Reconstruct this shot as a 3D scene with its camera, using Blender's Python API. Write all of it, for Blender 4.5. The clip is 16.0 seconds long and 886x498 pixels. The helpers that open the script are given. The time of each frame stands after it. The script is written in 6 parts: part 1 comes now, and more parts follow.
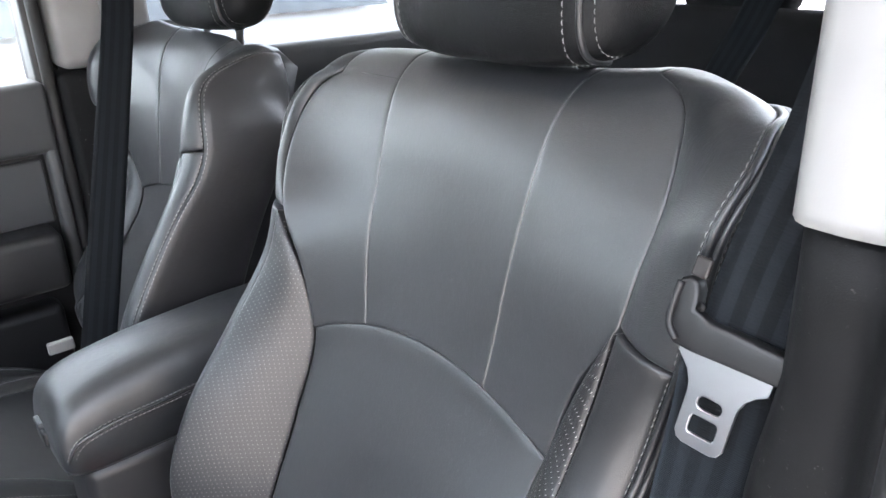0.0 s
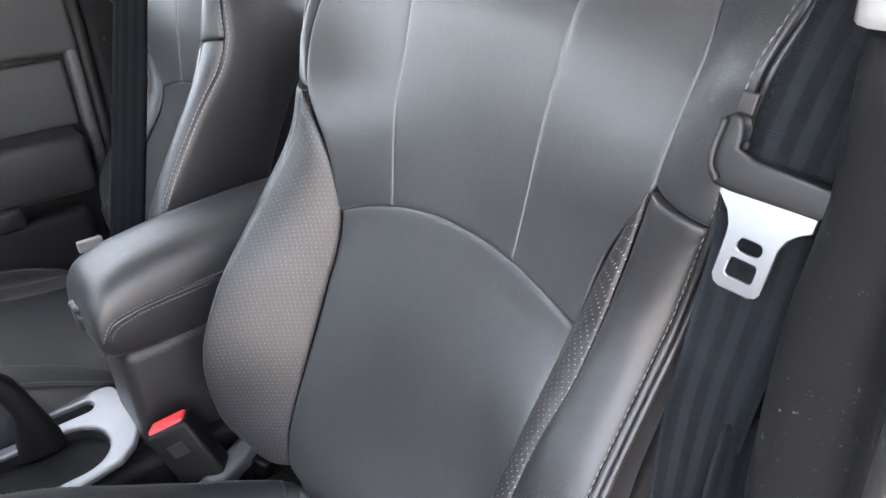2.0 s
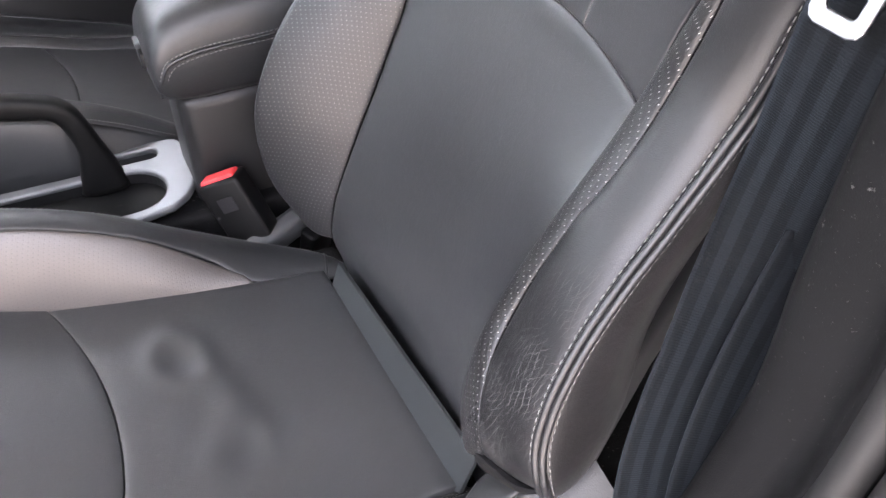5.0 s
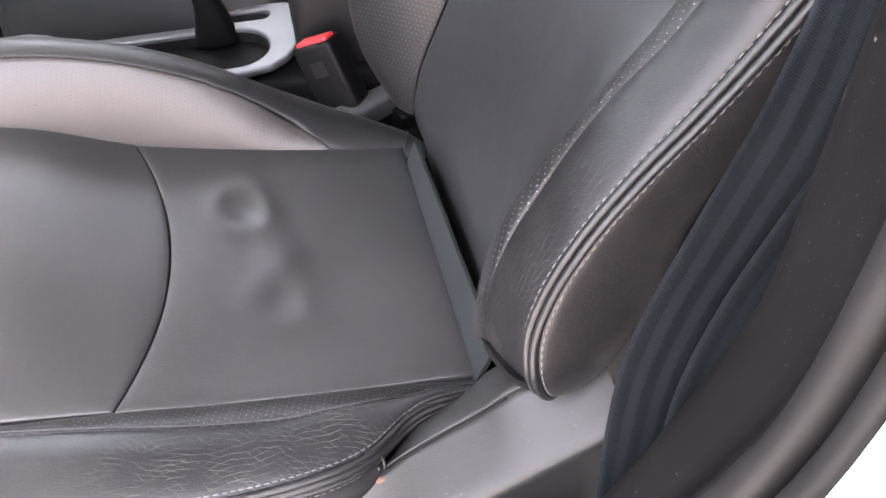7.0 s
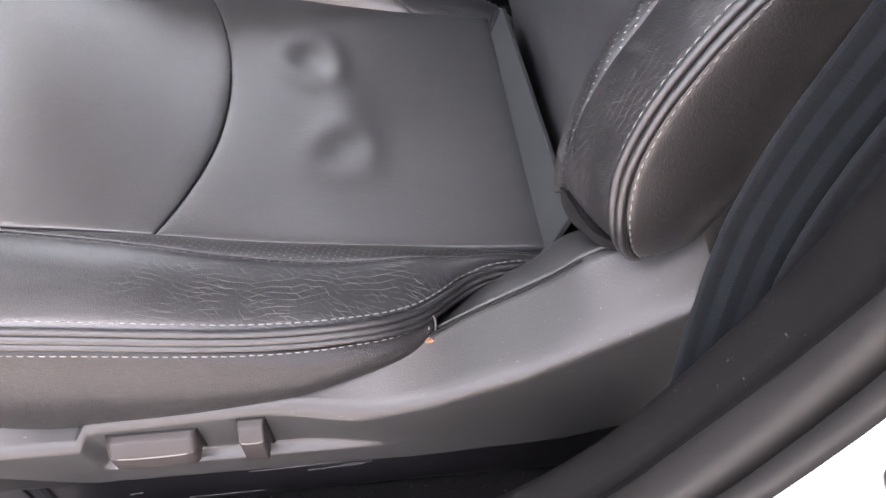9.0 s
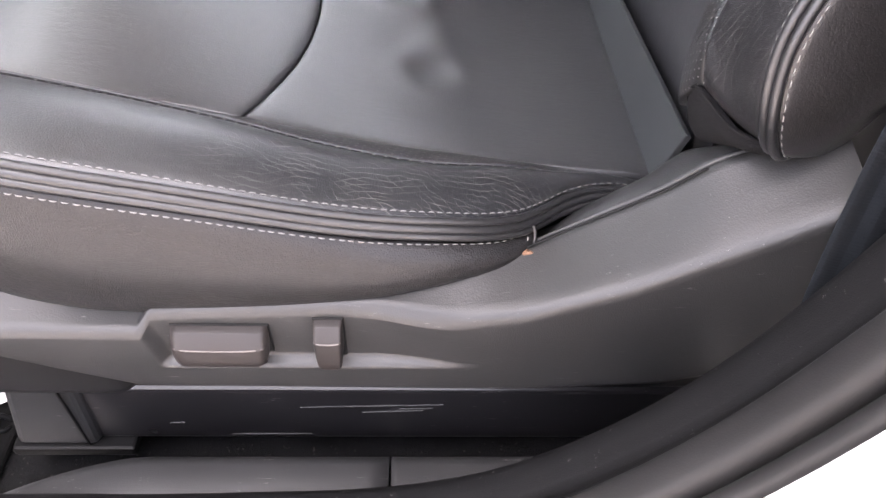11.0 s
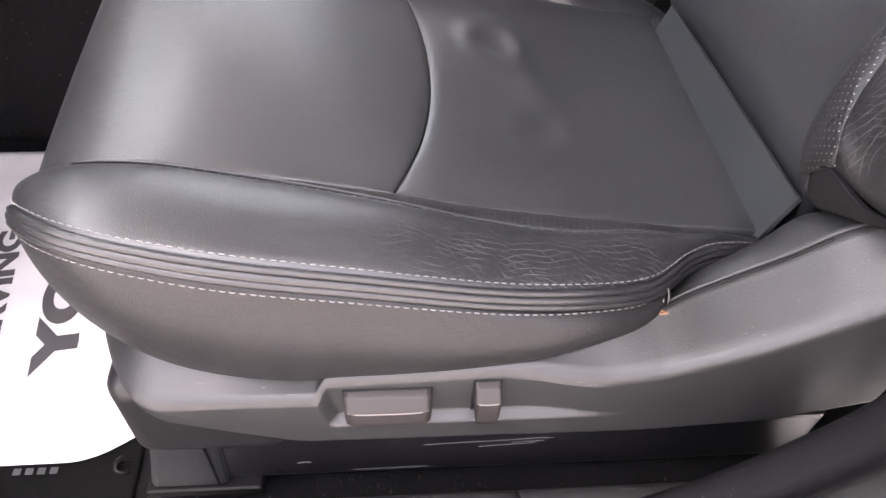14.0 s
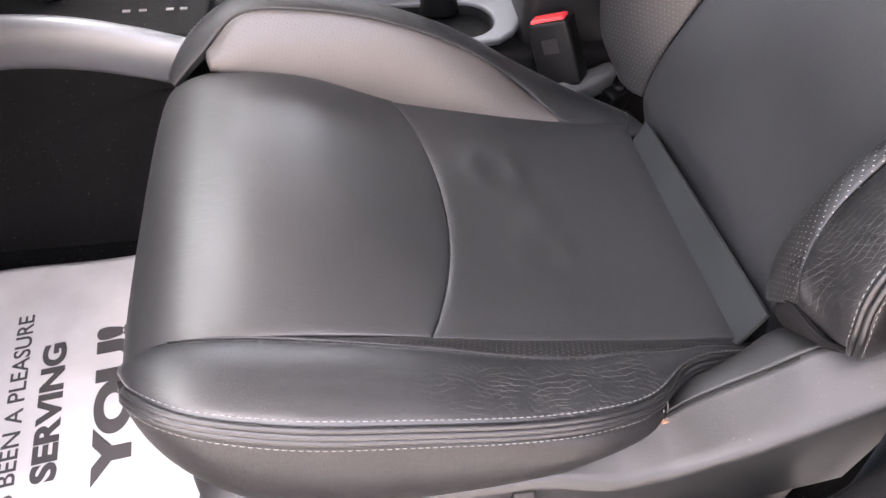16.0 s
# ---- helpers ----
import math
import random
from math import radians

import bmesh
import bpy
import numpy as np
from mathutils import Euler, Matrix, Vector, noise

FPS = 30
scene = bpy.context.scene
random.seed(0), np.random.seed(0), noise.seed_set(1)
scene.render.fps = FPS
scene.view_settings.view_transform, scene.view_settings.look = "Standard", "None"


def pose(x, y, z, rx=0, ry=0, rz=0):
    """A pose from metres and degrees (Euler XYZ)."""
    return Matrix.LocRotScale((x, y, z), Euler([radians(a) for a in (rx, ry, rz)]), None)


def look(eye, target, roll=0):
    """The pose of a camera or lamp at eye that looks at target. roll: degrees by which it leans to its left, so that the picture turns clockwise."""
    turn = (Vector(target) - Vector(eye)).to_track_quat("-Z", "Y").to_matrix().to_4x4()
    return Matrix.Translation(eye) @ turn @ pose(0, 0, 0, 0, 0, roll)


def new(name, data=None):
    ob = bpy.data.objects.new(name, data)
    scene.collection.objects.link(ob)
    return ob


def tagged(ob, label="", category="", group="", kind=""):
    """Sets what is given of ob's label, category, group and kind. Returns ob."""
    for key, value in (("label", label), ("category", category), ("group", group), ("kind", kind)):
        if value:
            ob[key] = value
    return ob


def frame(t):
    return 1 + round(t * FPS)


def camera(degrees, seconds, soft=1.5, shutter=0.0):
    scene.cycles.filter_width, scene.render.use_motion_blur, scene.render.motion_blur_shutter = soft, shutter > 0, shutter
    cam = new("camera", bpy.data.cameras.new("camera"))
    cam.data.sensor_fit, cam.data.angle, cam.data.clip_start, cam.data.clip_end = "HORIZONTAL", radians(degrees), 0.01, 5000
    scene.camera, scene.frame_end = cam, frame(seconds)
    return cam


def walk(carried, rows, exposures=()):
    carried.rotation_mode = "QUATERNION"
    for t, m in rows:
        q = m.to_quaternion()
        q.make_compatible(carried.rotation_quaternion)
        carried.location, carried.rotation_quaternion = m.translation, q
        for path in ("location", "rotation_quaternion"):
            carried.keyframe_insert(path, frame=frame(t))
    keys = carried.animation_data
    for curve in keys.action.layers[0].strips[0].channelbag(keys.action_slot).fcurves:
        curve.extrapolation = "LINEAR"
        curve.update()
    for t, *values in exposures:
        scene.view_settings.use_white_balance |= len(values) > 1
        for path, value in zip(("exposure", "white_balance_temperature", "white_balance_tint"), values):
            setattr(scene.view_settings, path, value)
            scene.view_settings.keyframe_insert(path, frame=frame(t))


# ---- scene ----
cam = camera(62.9, 16.0)
EXPO = [(0, 3.50, 6200, 12), (3.5, 3.60, 6450, 17), (7, 3.47, 6650, 21), (12, 3.22, 6750, 22), (16, 3.33, 6850, 23)]   # stops, kelvin, tint
PATH = [
    (0, (-0.01, 0.003, 1.301), (1.18, 1.412, 0.528), -1.5),
    (0.5, (-0.013, 0.001, 1.293), (1.161, 1.411, 0.497), -1.9),
    (1, (-0.017, 0.001, 1.28), (1.128, 1.401, 0.427), -2.2),
    (1.5, (-0.023, 0.0, 1.272), (1.091, 1.393, 0.367), -2.5),
    (2, (-0.026, -0.001, 1.259), (1.063, 1.377, 0.303), -2.3),
    (2.5, (-0.027, 0.005, 1.238), (1.01, 1.345, 0.176), -2.1),
    (3, (-0.03, 0.004, 1.231), (0.987, 1.336, 0.141), -1.8),
    (3.5, (-0.032, 0.003, 1.218), (0.948, 1.304, 0.058), -1.0),
    (6, (0.073, -0.038, 1.152), (0.554, 1.296, -0.186), 0.6),
    (6.5, (0.093, -0.046, 1.143), (0.466, 1.294, -0.268), -0.7),
    (7, (0.105, -0.053, 1.127), (0.384, 1.29, -0.322), -1.7),
    (7.5, (0.107, -0.062, 1.112), (0.341, 1.293, -0.341), -1.4),
    (8, (0.106, -0.065, 1.081), (0.284, 1.261, -0.406), -1.5),
    (8.5, (0.099, -0.065, 1.053), (0.223, 1.244, -0.454), -1.6),
    (9, (0.096, -0.07, 1.031), (0.187, 1.216, -0.498), -1.4),
    (11.5, (0.017, -0.113, 0.936), (0.077, 1.274, -0.504), 2.8),
    (12, (-0.004, -0.112, 0.938), (0.064, 1.273, -0.503), 3.2),
    (12.5, (-0.028, -0.11, 0.942), (0.065, 1.27, -0.502), 3.8),
    (13, (-0.051, -0.108, 0.955), (0.054, 1.26, -0.5), 4.1),
    (13.5, (-0.073, -0.093, 0.986), (0.051, 1.246, -0.494), 4.0),
    (14, (-0.083, -0.088, 1.011), (0.057, 1.235, -0.482), 3.2),
    (14.5, (-0.096, -0.083, 1.055), (0.063, 1.231, -0.444), 3.1),
    (15, (-0.11, -0.081, 1.092), (0.054, 1.215, -0.423), 2.8),
    (15.5, (-0.121, -0.073, 1.13), (0.079, 1.253, -0.354), 2.7),
    (16, (-0.131, -0.07, 1.148), (0.085, 1.267, -0.324), 1.8),
]
walk(cam, [(t, look(eye, target, roll)) for t, eye, target, roll in PATH],
     EXPO)

# ---- daylight: bright overcast sky, soft sun ----
world = bpy.data.worlds.new("world")
scene.world = world
world.use_nodes = True
wt = world.node_tree
sky = wt.nodes.new("ShaderNodeTexSky")
sky.sky_type, sky.sun_disc = "NISHITA", False
sky.sun_elevation, sky.sun_rotation = radians(74), radians(-40)
sky.air_density, sky.dust_density, sky.ozone_density = 1.0, 3.0, 0.6
soft_sky = wt.nodes.new("ShaderNodeHueSaturation")
soft_sky.inputs["Saturation"].default_value = 0.3
wt.links.new(sky.outputs["Color"], soft_sky.inputs["Color"])
wt.links.new(soft_sky.outputs["Color"], wt.nodes["Background"].inputs["Color"])
wt.nodes["Background"].inputs["Strength"].default_value = 0.31
sun = new("sun", bpy.data.lights.new("sun", "SUN"))
sun.data.energy, sun.data.angle, sun.data.color = 0.7, radians(70), (1.0, 0.95, 0.89)
sun.matrix_world = look((-1.3, 1.6, 8.2), (0, 0.0, 0.2))


# ---- small builders ----
def bez(keys):
    """A smooth curve through points; f(t) for t in 0..1 gives rows of coordinates."""
    p = np.array(keys, float)
    k = np.concatenate(([0], np.cumsum(np.linalg.norm(np.diff(p, axis=0), axis=1) ** 0.7)))
    k /= k[-1]
    m = np.gradient(p, k, axis=0) if len(p) > 2 else np.repeat(np.diff(p, axis=0), 2, axis=0)

    def f(t):
        t = np.clip(np.atleast_1d(np.asarray(t, float)), 0, 1)
        i = np.clip(np.searchsorted(k, t, "right") - 1, 0, len(k) - 2)
        h = k[i + 1] - k[i]
        s = ((t - k[i]) / h)[:, None]
        h = h[:, None]
        return ((2 * s ** 3 - 3 * s ** 2 + 1) * p[i] + (s ** 3 - 2 * s ** 2 + s) * h * m[i]
                + (3 * s ** 2 - 2 * s ** 3) * p[i + 1] + (s ** 3 - s ** 2) * h * m[i + 1])
    return f


def by_key(keys, axis):
    """The same curve read off by one of its coordinates instead of by t."""
    q = bez(keys)(np.linspace(0, 1, 400))
    o = np.argsort(q[:, axis])
    return lambda v: np.stack([np.interp(v, q[o, axis], q[o, c]) for c in range(q.shape[1])], -1)


def even(f, n, t0=0.0, t1=1.0):
    """n points at even distances along a curve."""
    q = f(np.linspace(t0, t1, 600))
    s = np.concatenate(([0], np.cumsum(np.linalg.norm(np.diff(q, axis=0), axis=1))))
    v = np.linspace(0, s[-1], n)
    return np.stack([np.interp(v, s, q[:, c]) for c in range(3)], -1)


def length(f, t0=0.0, t1=1.0):
    return np.linalg.norm(np.diff(f(np.linspace(t0, t1, 300)), axis=0), axis=1).sum()


def empty(name, at, label, category, group="", kind=""):
    ob = new(name)
    ob.location = at
    ob.empty_display_size = 0.05
    return tagged(ob, label, category, group, kind)


def link(name, mesh, material, parent=None, label="", kind=""):
    ob = new(name, mesh)
    if material:
        mesh.materials.append(material)
    if parent:
        ob.parent = parent
        at = parent.location if parent.data is None else Vector()
        ob.matrix_parent_inverse = Matrix.Translation(-at)
    return tagged(ob, label, "", "", kind)


def raw(name, verts, faces, material, parent=None, label="", smooth=True, uv=None, kind=""):
    me = bpy.data.meshes.new(name)
    me.from_pydata([tuple(map(float, v)) for v in verts], [], [tuple(int(i) for i in f) for f in faces])
    if uv is not None:
        lay = me.uv_layers.new(name="metres")
        idx = np.empty(len(me.loops), int)
        me.loops.foreach_get("vertex_index", idx)
        lay.data.foreach_set("uv", np.asarray(uv, float)[idx].ravel())
    me.polygons.foreach_set("use_smooth", [smooth] * len(me.polygons))
    me.update()
    return link(name, me, material, parent, label, kind)


def part(name, bm, material, parent=None, label="", smooth=False, kind=""):
    me = bpy.data.meshes.new(name)
    bmesh.ops.recalc_face_normals(bm, faces=bm.faces)
    bm.to_mesh(me)
    bm.free()
    me.polygons.foreach_set("use_smooth", [smooth] * len(me.polygons))
    return link(name, me, material, parent, label, kind)


def block(lo, hi, bevel=0.004, seg=3, taper=None, m=None):
    """A bevelled box; taper: (scale x, scale y) of its top."""
    bm = bmesh.new()
    lo, hi = Vector(lo), Vector(hi)
    bmesh.ops.create_cube(bm, size=1, matrix=Matrix.Translation((lo + hi) / 2) @ Matrix.Diagonal((*(hi - lo), 1)))
    if taper:
        c = (lo + hi) / 2
        for v in bm.verts:
            if v.co.z > c.z:
                v.co.x, v.co.y = c.x + (v.co.x - c.x) * taper[0], c.y + (v.co.y - c.y) * taper[1]
    if bevel:
        bmesh.ops.bevel(bm, geom=bm.edges[:], offset=bevel, segments=seg, affect="EDGES", profile=0.5)
    if m is not None:
        bmesh.ops.transform(bm, matrix=m, verts=bm.verts)
    return bm


def slab(outline, thick, bevel=0.002, seg=2, m=None, holes=()):
    """A plate cut to an outline (x, y) and given thickness along z."""
    bm = bmesh.new()
    edges = []
    for ring in (outline, *holes):
        vs = [bm.verts.new((x, y, 0)) for x, y in ring]
        edges += [bm.edges.new((vs[i], vs[(i + 1) % len(vs)])) for i in range(len(vs))]
    bmesh.ops.triangle_fill(bm, use_beauty=True, use_dissolve=False, edges=edges)
    faces = bm.faces[:]
    rim = [e for e in bm.edges if e.is_boundary]
    out = bmesh.ops.extrude_face_region(bm, geom=faces)
    bmesh.ops.translate(bm, vec=(0, 0, thick), verts=[v for v in out["geom"] if isinstance(v, bmesh.types.BMVert)])
    if bevel:
        sharp = [e for e in bm.edges if len(e.link_faces) == 2 and e.calc_face_angle(0) > 0.9 and abs(e.verts[0].co.z - e.verts[1].co.z) < 1e-6]
        bmesh.ops.bevel(bm, geom=sharp, offset=bevel, segments=seg, affect="EDGES", profile=0.5)
    if m is not None:
        bmesh.ops.transform(bm, matrix=m, verts=bm.verts)
    return bm


def rounded(w, h, r, n=6):
    """Outline of a rounded rectangle centred on the origin."""
    out = []
    for cx, cy, a in ((w / 2 - r, h / 2 - r, 0), (-w / 2 + r, h / 2 - r, 90), (-w / 2 + r, -h / 2 + r, 180), (w / 2 - r, -h / 2 + r, 270)):
        out += [(cx + r * math.cos(radians(a + 90 * i / n)), cy + r * math.sin(radians(a + 90 * i / n))) for i in range(n + 1)]
    return out


def loft(rows, close_u=False, caps=True):
    """Verts and faces of a skin over equal rows of points."""
    rows = np.asarray(rows, float)
    n, k = rows.shape[:2]
    v = rows.reshape(-1, 3)
    f = []
    for i in range(n - 1):
        for j in range(k if close_u else k - 1):
            a, b = i * k + j, i * k + (j + 1) % k
            f.append((a, b, b + k, a + k))
    if caps and close_u:
        f += [tuple(range(k))[::-1], tuple(range((n - 1) * k, n * k))]
    return v, f


def frames(q):
    """Tangents and a steady pair of normals along a row of points."""
    t = np.gradient(q, axis=0)
    t /= np.linalg.norm(t, axis=1)[:, None] + 1e-12
    n = np.zeros_like(t)
    start = np.array((0, 0, 1.0)) if abs(t[0, 2]) < 0.9 else np.array((1.0, 0, 0))
    for i in range(len(q)):
        start = start - t[i] * (start @ t[i])
        start /= np.linalg.norm(start)
        n[i] = start
    return t, n, np.cross(t, n)


def tube(q, r, sides=8, flat=1.0):
    """A round cord along points q."""
    q = np.asarray(q, float)
    t, n, b = frames(q)
    a = np.linspace(0, 2 * math.pi, sides, endpoint=False)
    rows = q[:, None] + r * (np.cos(a)[None, :, None] * n[:, None] * flat + np.sin(a)[None, :, None] * b[:, None])
    return loft(rows, True)


def on_skin(surf, a, ref, puff=0.00165, wide=0.0024, lift=0.0):
    """A line on a cover panel at the share a across it: f(t) gives its points, f.out(t) the way off the skin."""
    def both(t):
        t = np.atleast_1d(np.asarray(t, float))
        A = np.full_like(t, a)
        e = 2e-3
        p = surf(A, t)
        du = surf(np.minimum(A + e, 1), t) - surf(np.maximum(A - e, 0), t)
        dv = surf(A, np.minimum(t + e, 1)) - surf(A, np.maximum(t - e, 0))
        n = np.cross(du, dv)
        n /= np.linalg.norm(n, axis=1)[:, None] + 1e-12
        if ((p - np.asarray(ref, float)) * n).sum() < 0:
            n = -n
        w = np.linalg.norm(surf(np.ones_like(t), t) - surf(np.zeros_like(t), t), axis=1)
        d = w * min(a, 1 - a)
        return p + n * (lift - puff * np.exp(-d / wide))[:, None], n
    return (lambda t: both(t)[0]), (lambda t: both(t)[1])


def stitches(q_of, t0, t1, out, gap=0.0057, long=0.0043, r=0.00038):
    """A row of thread stitches on a curve, standing off along out (a way, or a function of t)."""
    n = max(2, int(length(q_of, t0, t1) / gap))
    tt = np.linspace(t0, t1, 600)
    s = np.concatenate(([0], np.cumsum(np.linalg.norm(np.diff(q_of(tt), axis=0), axis=1))))
    ts = np.interp(np.linspace(0, s[-1], n * 2 + 1), s, tt)
    q = q_of(ts)
    mid, way = q[1::2], q[2::2] - q[:-2:2]
    way /= np.linalg.norm(way, axis=1)[:, None] + 1e-12
    o = out(ts[1::2]) if callable(out) else np.broadcast_to(np.asarray(out, float), mid.shape)
    o = o - way * (o * way).sum(1)[:, None]
    o /= np.linalg.norm(o, axis=1)[:, None] + 1e-12
    side = np.cross(way, o)
    v, f = [], []
    for c, w, u, s in zip(mid, way, o, side):
        k = len(v)
        c = c + w * random.uniform(-0.0003, 0.0003)
        for z, g in ((-0.5, 0.35), (-0.25, 1), (0.25, 1), (0.5, 0.35)):
            lift = 0.0006 if abs(z) < 0.4 else -0.0002
            for a in (0, 90, 180, 270):
                v.append(c + w * z * long + u * (lift + g * r * math.sin(radians(a))) + s * g * r * 1.25 * math.cos(radians(a)))
        for ring in range(3):
            for j in range(4):
                a, b = k + ring * 4 + j, k + ring * 4 + (j + 1) % 4
                f.append((a, b, b + 4, a + 4))
        f += [(k, k + 1, k + 2, k + 3), (k + 15, k + 14, k + 13, k + 12)]
    return v, f


def panel(name, surf, nu, nv, material, parent, label="", seams="lrbt", puff=0.004, wide=0.006, skirt=0.012, ref=(0, 0, 0)):
    """A padded cover panel: surf(a, b) over 0..1, drawn in along the seamed edges (l r b t) and turned under there."""
    def grade(n):
        s = np.linspace(0, 1, n)
        return s - 0.11 * np.sin(2 * math.pi * s) * 0.9
    a, b = grade(nu), grade(nv)
    A, B = np.meshgrid(a, b)
    P = surf(A.ravel(), B.ravel()).reshape(nv, nu, 3)
    du, dv = np.gradient(P, axis=1), np.gradient(P, axis=0)
    N = np.cross(du, dv)
    N /= np.linalg.norm(N, axis=2)[..., None] + 1e-12
    flip = ((P - np.asarray(ref, float)) * N).sum() < 0    # the cover faces away from the padding
    if flip:
        N = -N
    lu = np.concatenate((np.zeros((nv, 1)), np.cumsum(np.linalg.norm(np.diff(P, axis=1), axis=2), 1)), 1)
    lv = np.concatenate((np.zeros((1, nu)), np.cumsum(np.linalg.norm(np.diff(P, axis=0), axis=2), 0)), 0)
    d = np.full((nv, nu), 9.0)
    for key, dist in (("l", lu), ("r", lu[:, -1:] - lu), ("b", lv), ("t", lv[-1:] - lv)):
        if key in seams:
            d = np.minimum(d, dist)
    P = P + N * (-puff * np.exp(-d / wide))[..., None]
    mid = lu[:, nu // 2:nu // 2 + 1]
    uv = np.stack((lu - mid, lv), -1).reshape(-1, 2)
    v = list(P.reshape(-1, 3))
    f = []
    for i in range(nv - 1):
        for j in range(nu - 1):
            q = (i * nu + j, i * nu + j + 1, (i + 1) * nu + j + 1, (i + 1) * nu + j)
            f.append(q[::-1] if flip else q)
    uv = list(uv)
    if skirt:
        ring = [j for j in range(nu)] + [i * nu + nu - 1 for i in range(1, nv)] + [(nv - 1) * nu + j for j in range(nu - 2, -1, -1)] + [i * nu for i in range(nv - 2, 0, -1)]
        k = len(v)
        Nf = N.reshape(-1, 3)
        for r in ring:
            v.append(v[r] - Nf[r] * skirt)
            uv.append(uv[r])
        for j in range(len(ring)):
            q = (ring[j], k + j, k + (j + 1) % len(ring), ring[(j + 1) % len(ring)])
            f.append(q[::-1] if flip else q)
    return raw(name, v, f, material, parent, label, uv=uv)


def ruled(e0, e1, bulge, ref, power=2.0):
    """A skin from curve e0 to curve e1, bulging away from the point ref."""
    def surf(a, b):
        p, q = e0(b), e1(b)
        r = p + (q - p) * a[:, None]
        d = q - p
        e = 1e-3
        g = (e0(np.minimum(b + e, 1)) + e1(np.minimum(b + e, 1))) - (e0(np.maximum(b - e, 0)) + e1(np.maximum(b - e, 0)))
        n = np.cross(d, g)
        n /= np.linalg.norm(n, axis=1)[:, None] + 1e-9
        if (n * (r - np.asarray(ref, float))).sum() < 0:
            n = -n
        high = np.minimum(bulge, 0.22 * np.linalg.norm(d, axis=1))      # flatter where the skin is narrow
        return r + n * (high * (1 - np.abs(2 * a - 1) ** power))[:, None]
    return surf


def shifted(f, d):
    d = np.asarray(d, float)
    return lambda t: f(t) + d


# ---- materials ----
def material(name):
    m = bpy.data.materials.new(name)
    m.use_nodes = True
    return m, m.node_tree, m.node_tree.nodes["Principled BSDF"]


def node(nt, kind, **values):
    n = nt.nodes.new("ShaderNode" + kind)
    for key, v in values.items():
        if key == "_operation":
            n.operation = v
            continue
        if key == "_feature":
            n.feature = v
            continue
        s = n.inputs[int(key[1:])] if key[0] == "i" and key[1:].isdigit() else n.inputs[key.replace("__", " ")]
        if isinstance(v, bpy.types.NodeSocket):
            nt.links.new(v, s)
        else:
            s.default_value = v
    return n


def math_(nt, op, a, b=0.0, c=0.0):
    return node(nt, "Math", _operation=op, i0=a, i1=b, i2=c).outputs[0]


def mix(nt, fac, a, b):
    n = nt.nodes.new("ShaderNodeMix")
    n.data_type = "RGBA"
    for s, v in ((n.inputs[0], fac), (n.inputs[6], a), (n.inputs[7], b)):
        if isinstance(v, bpy.types.NodeSocket):
            nt.links.new(v, s)
        else:
            s.default_value = v if not isinstance(v, tuple) else (*v, 1)[:4]
    return n.outputs[2]


def ramp(nt, fac, lo, hi):
    return node(nt, "MapRange", Value=fac, From__Min=lo, From__Max=hi).outputs[0]


def place(nt):
    return nt.nodes.new("ShaderNodeTexCoord").outputs["Object"]


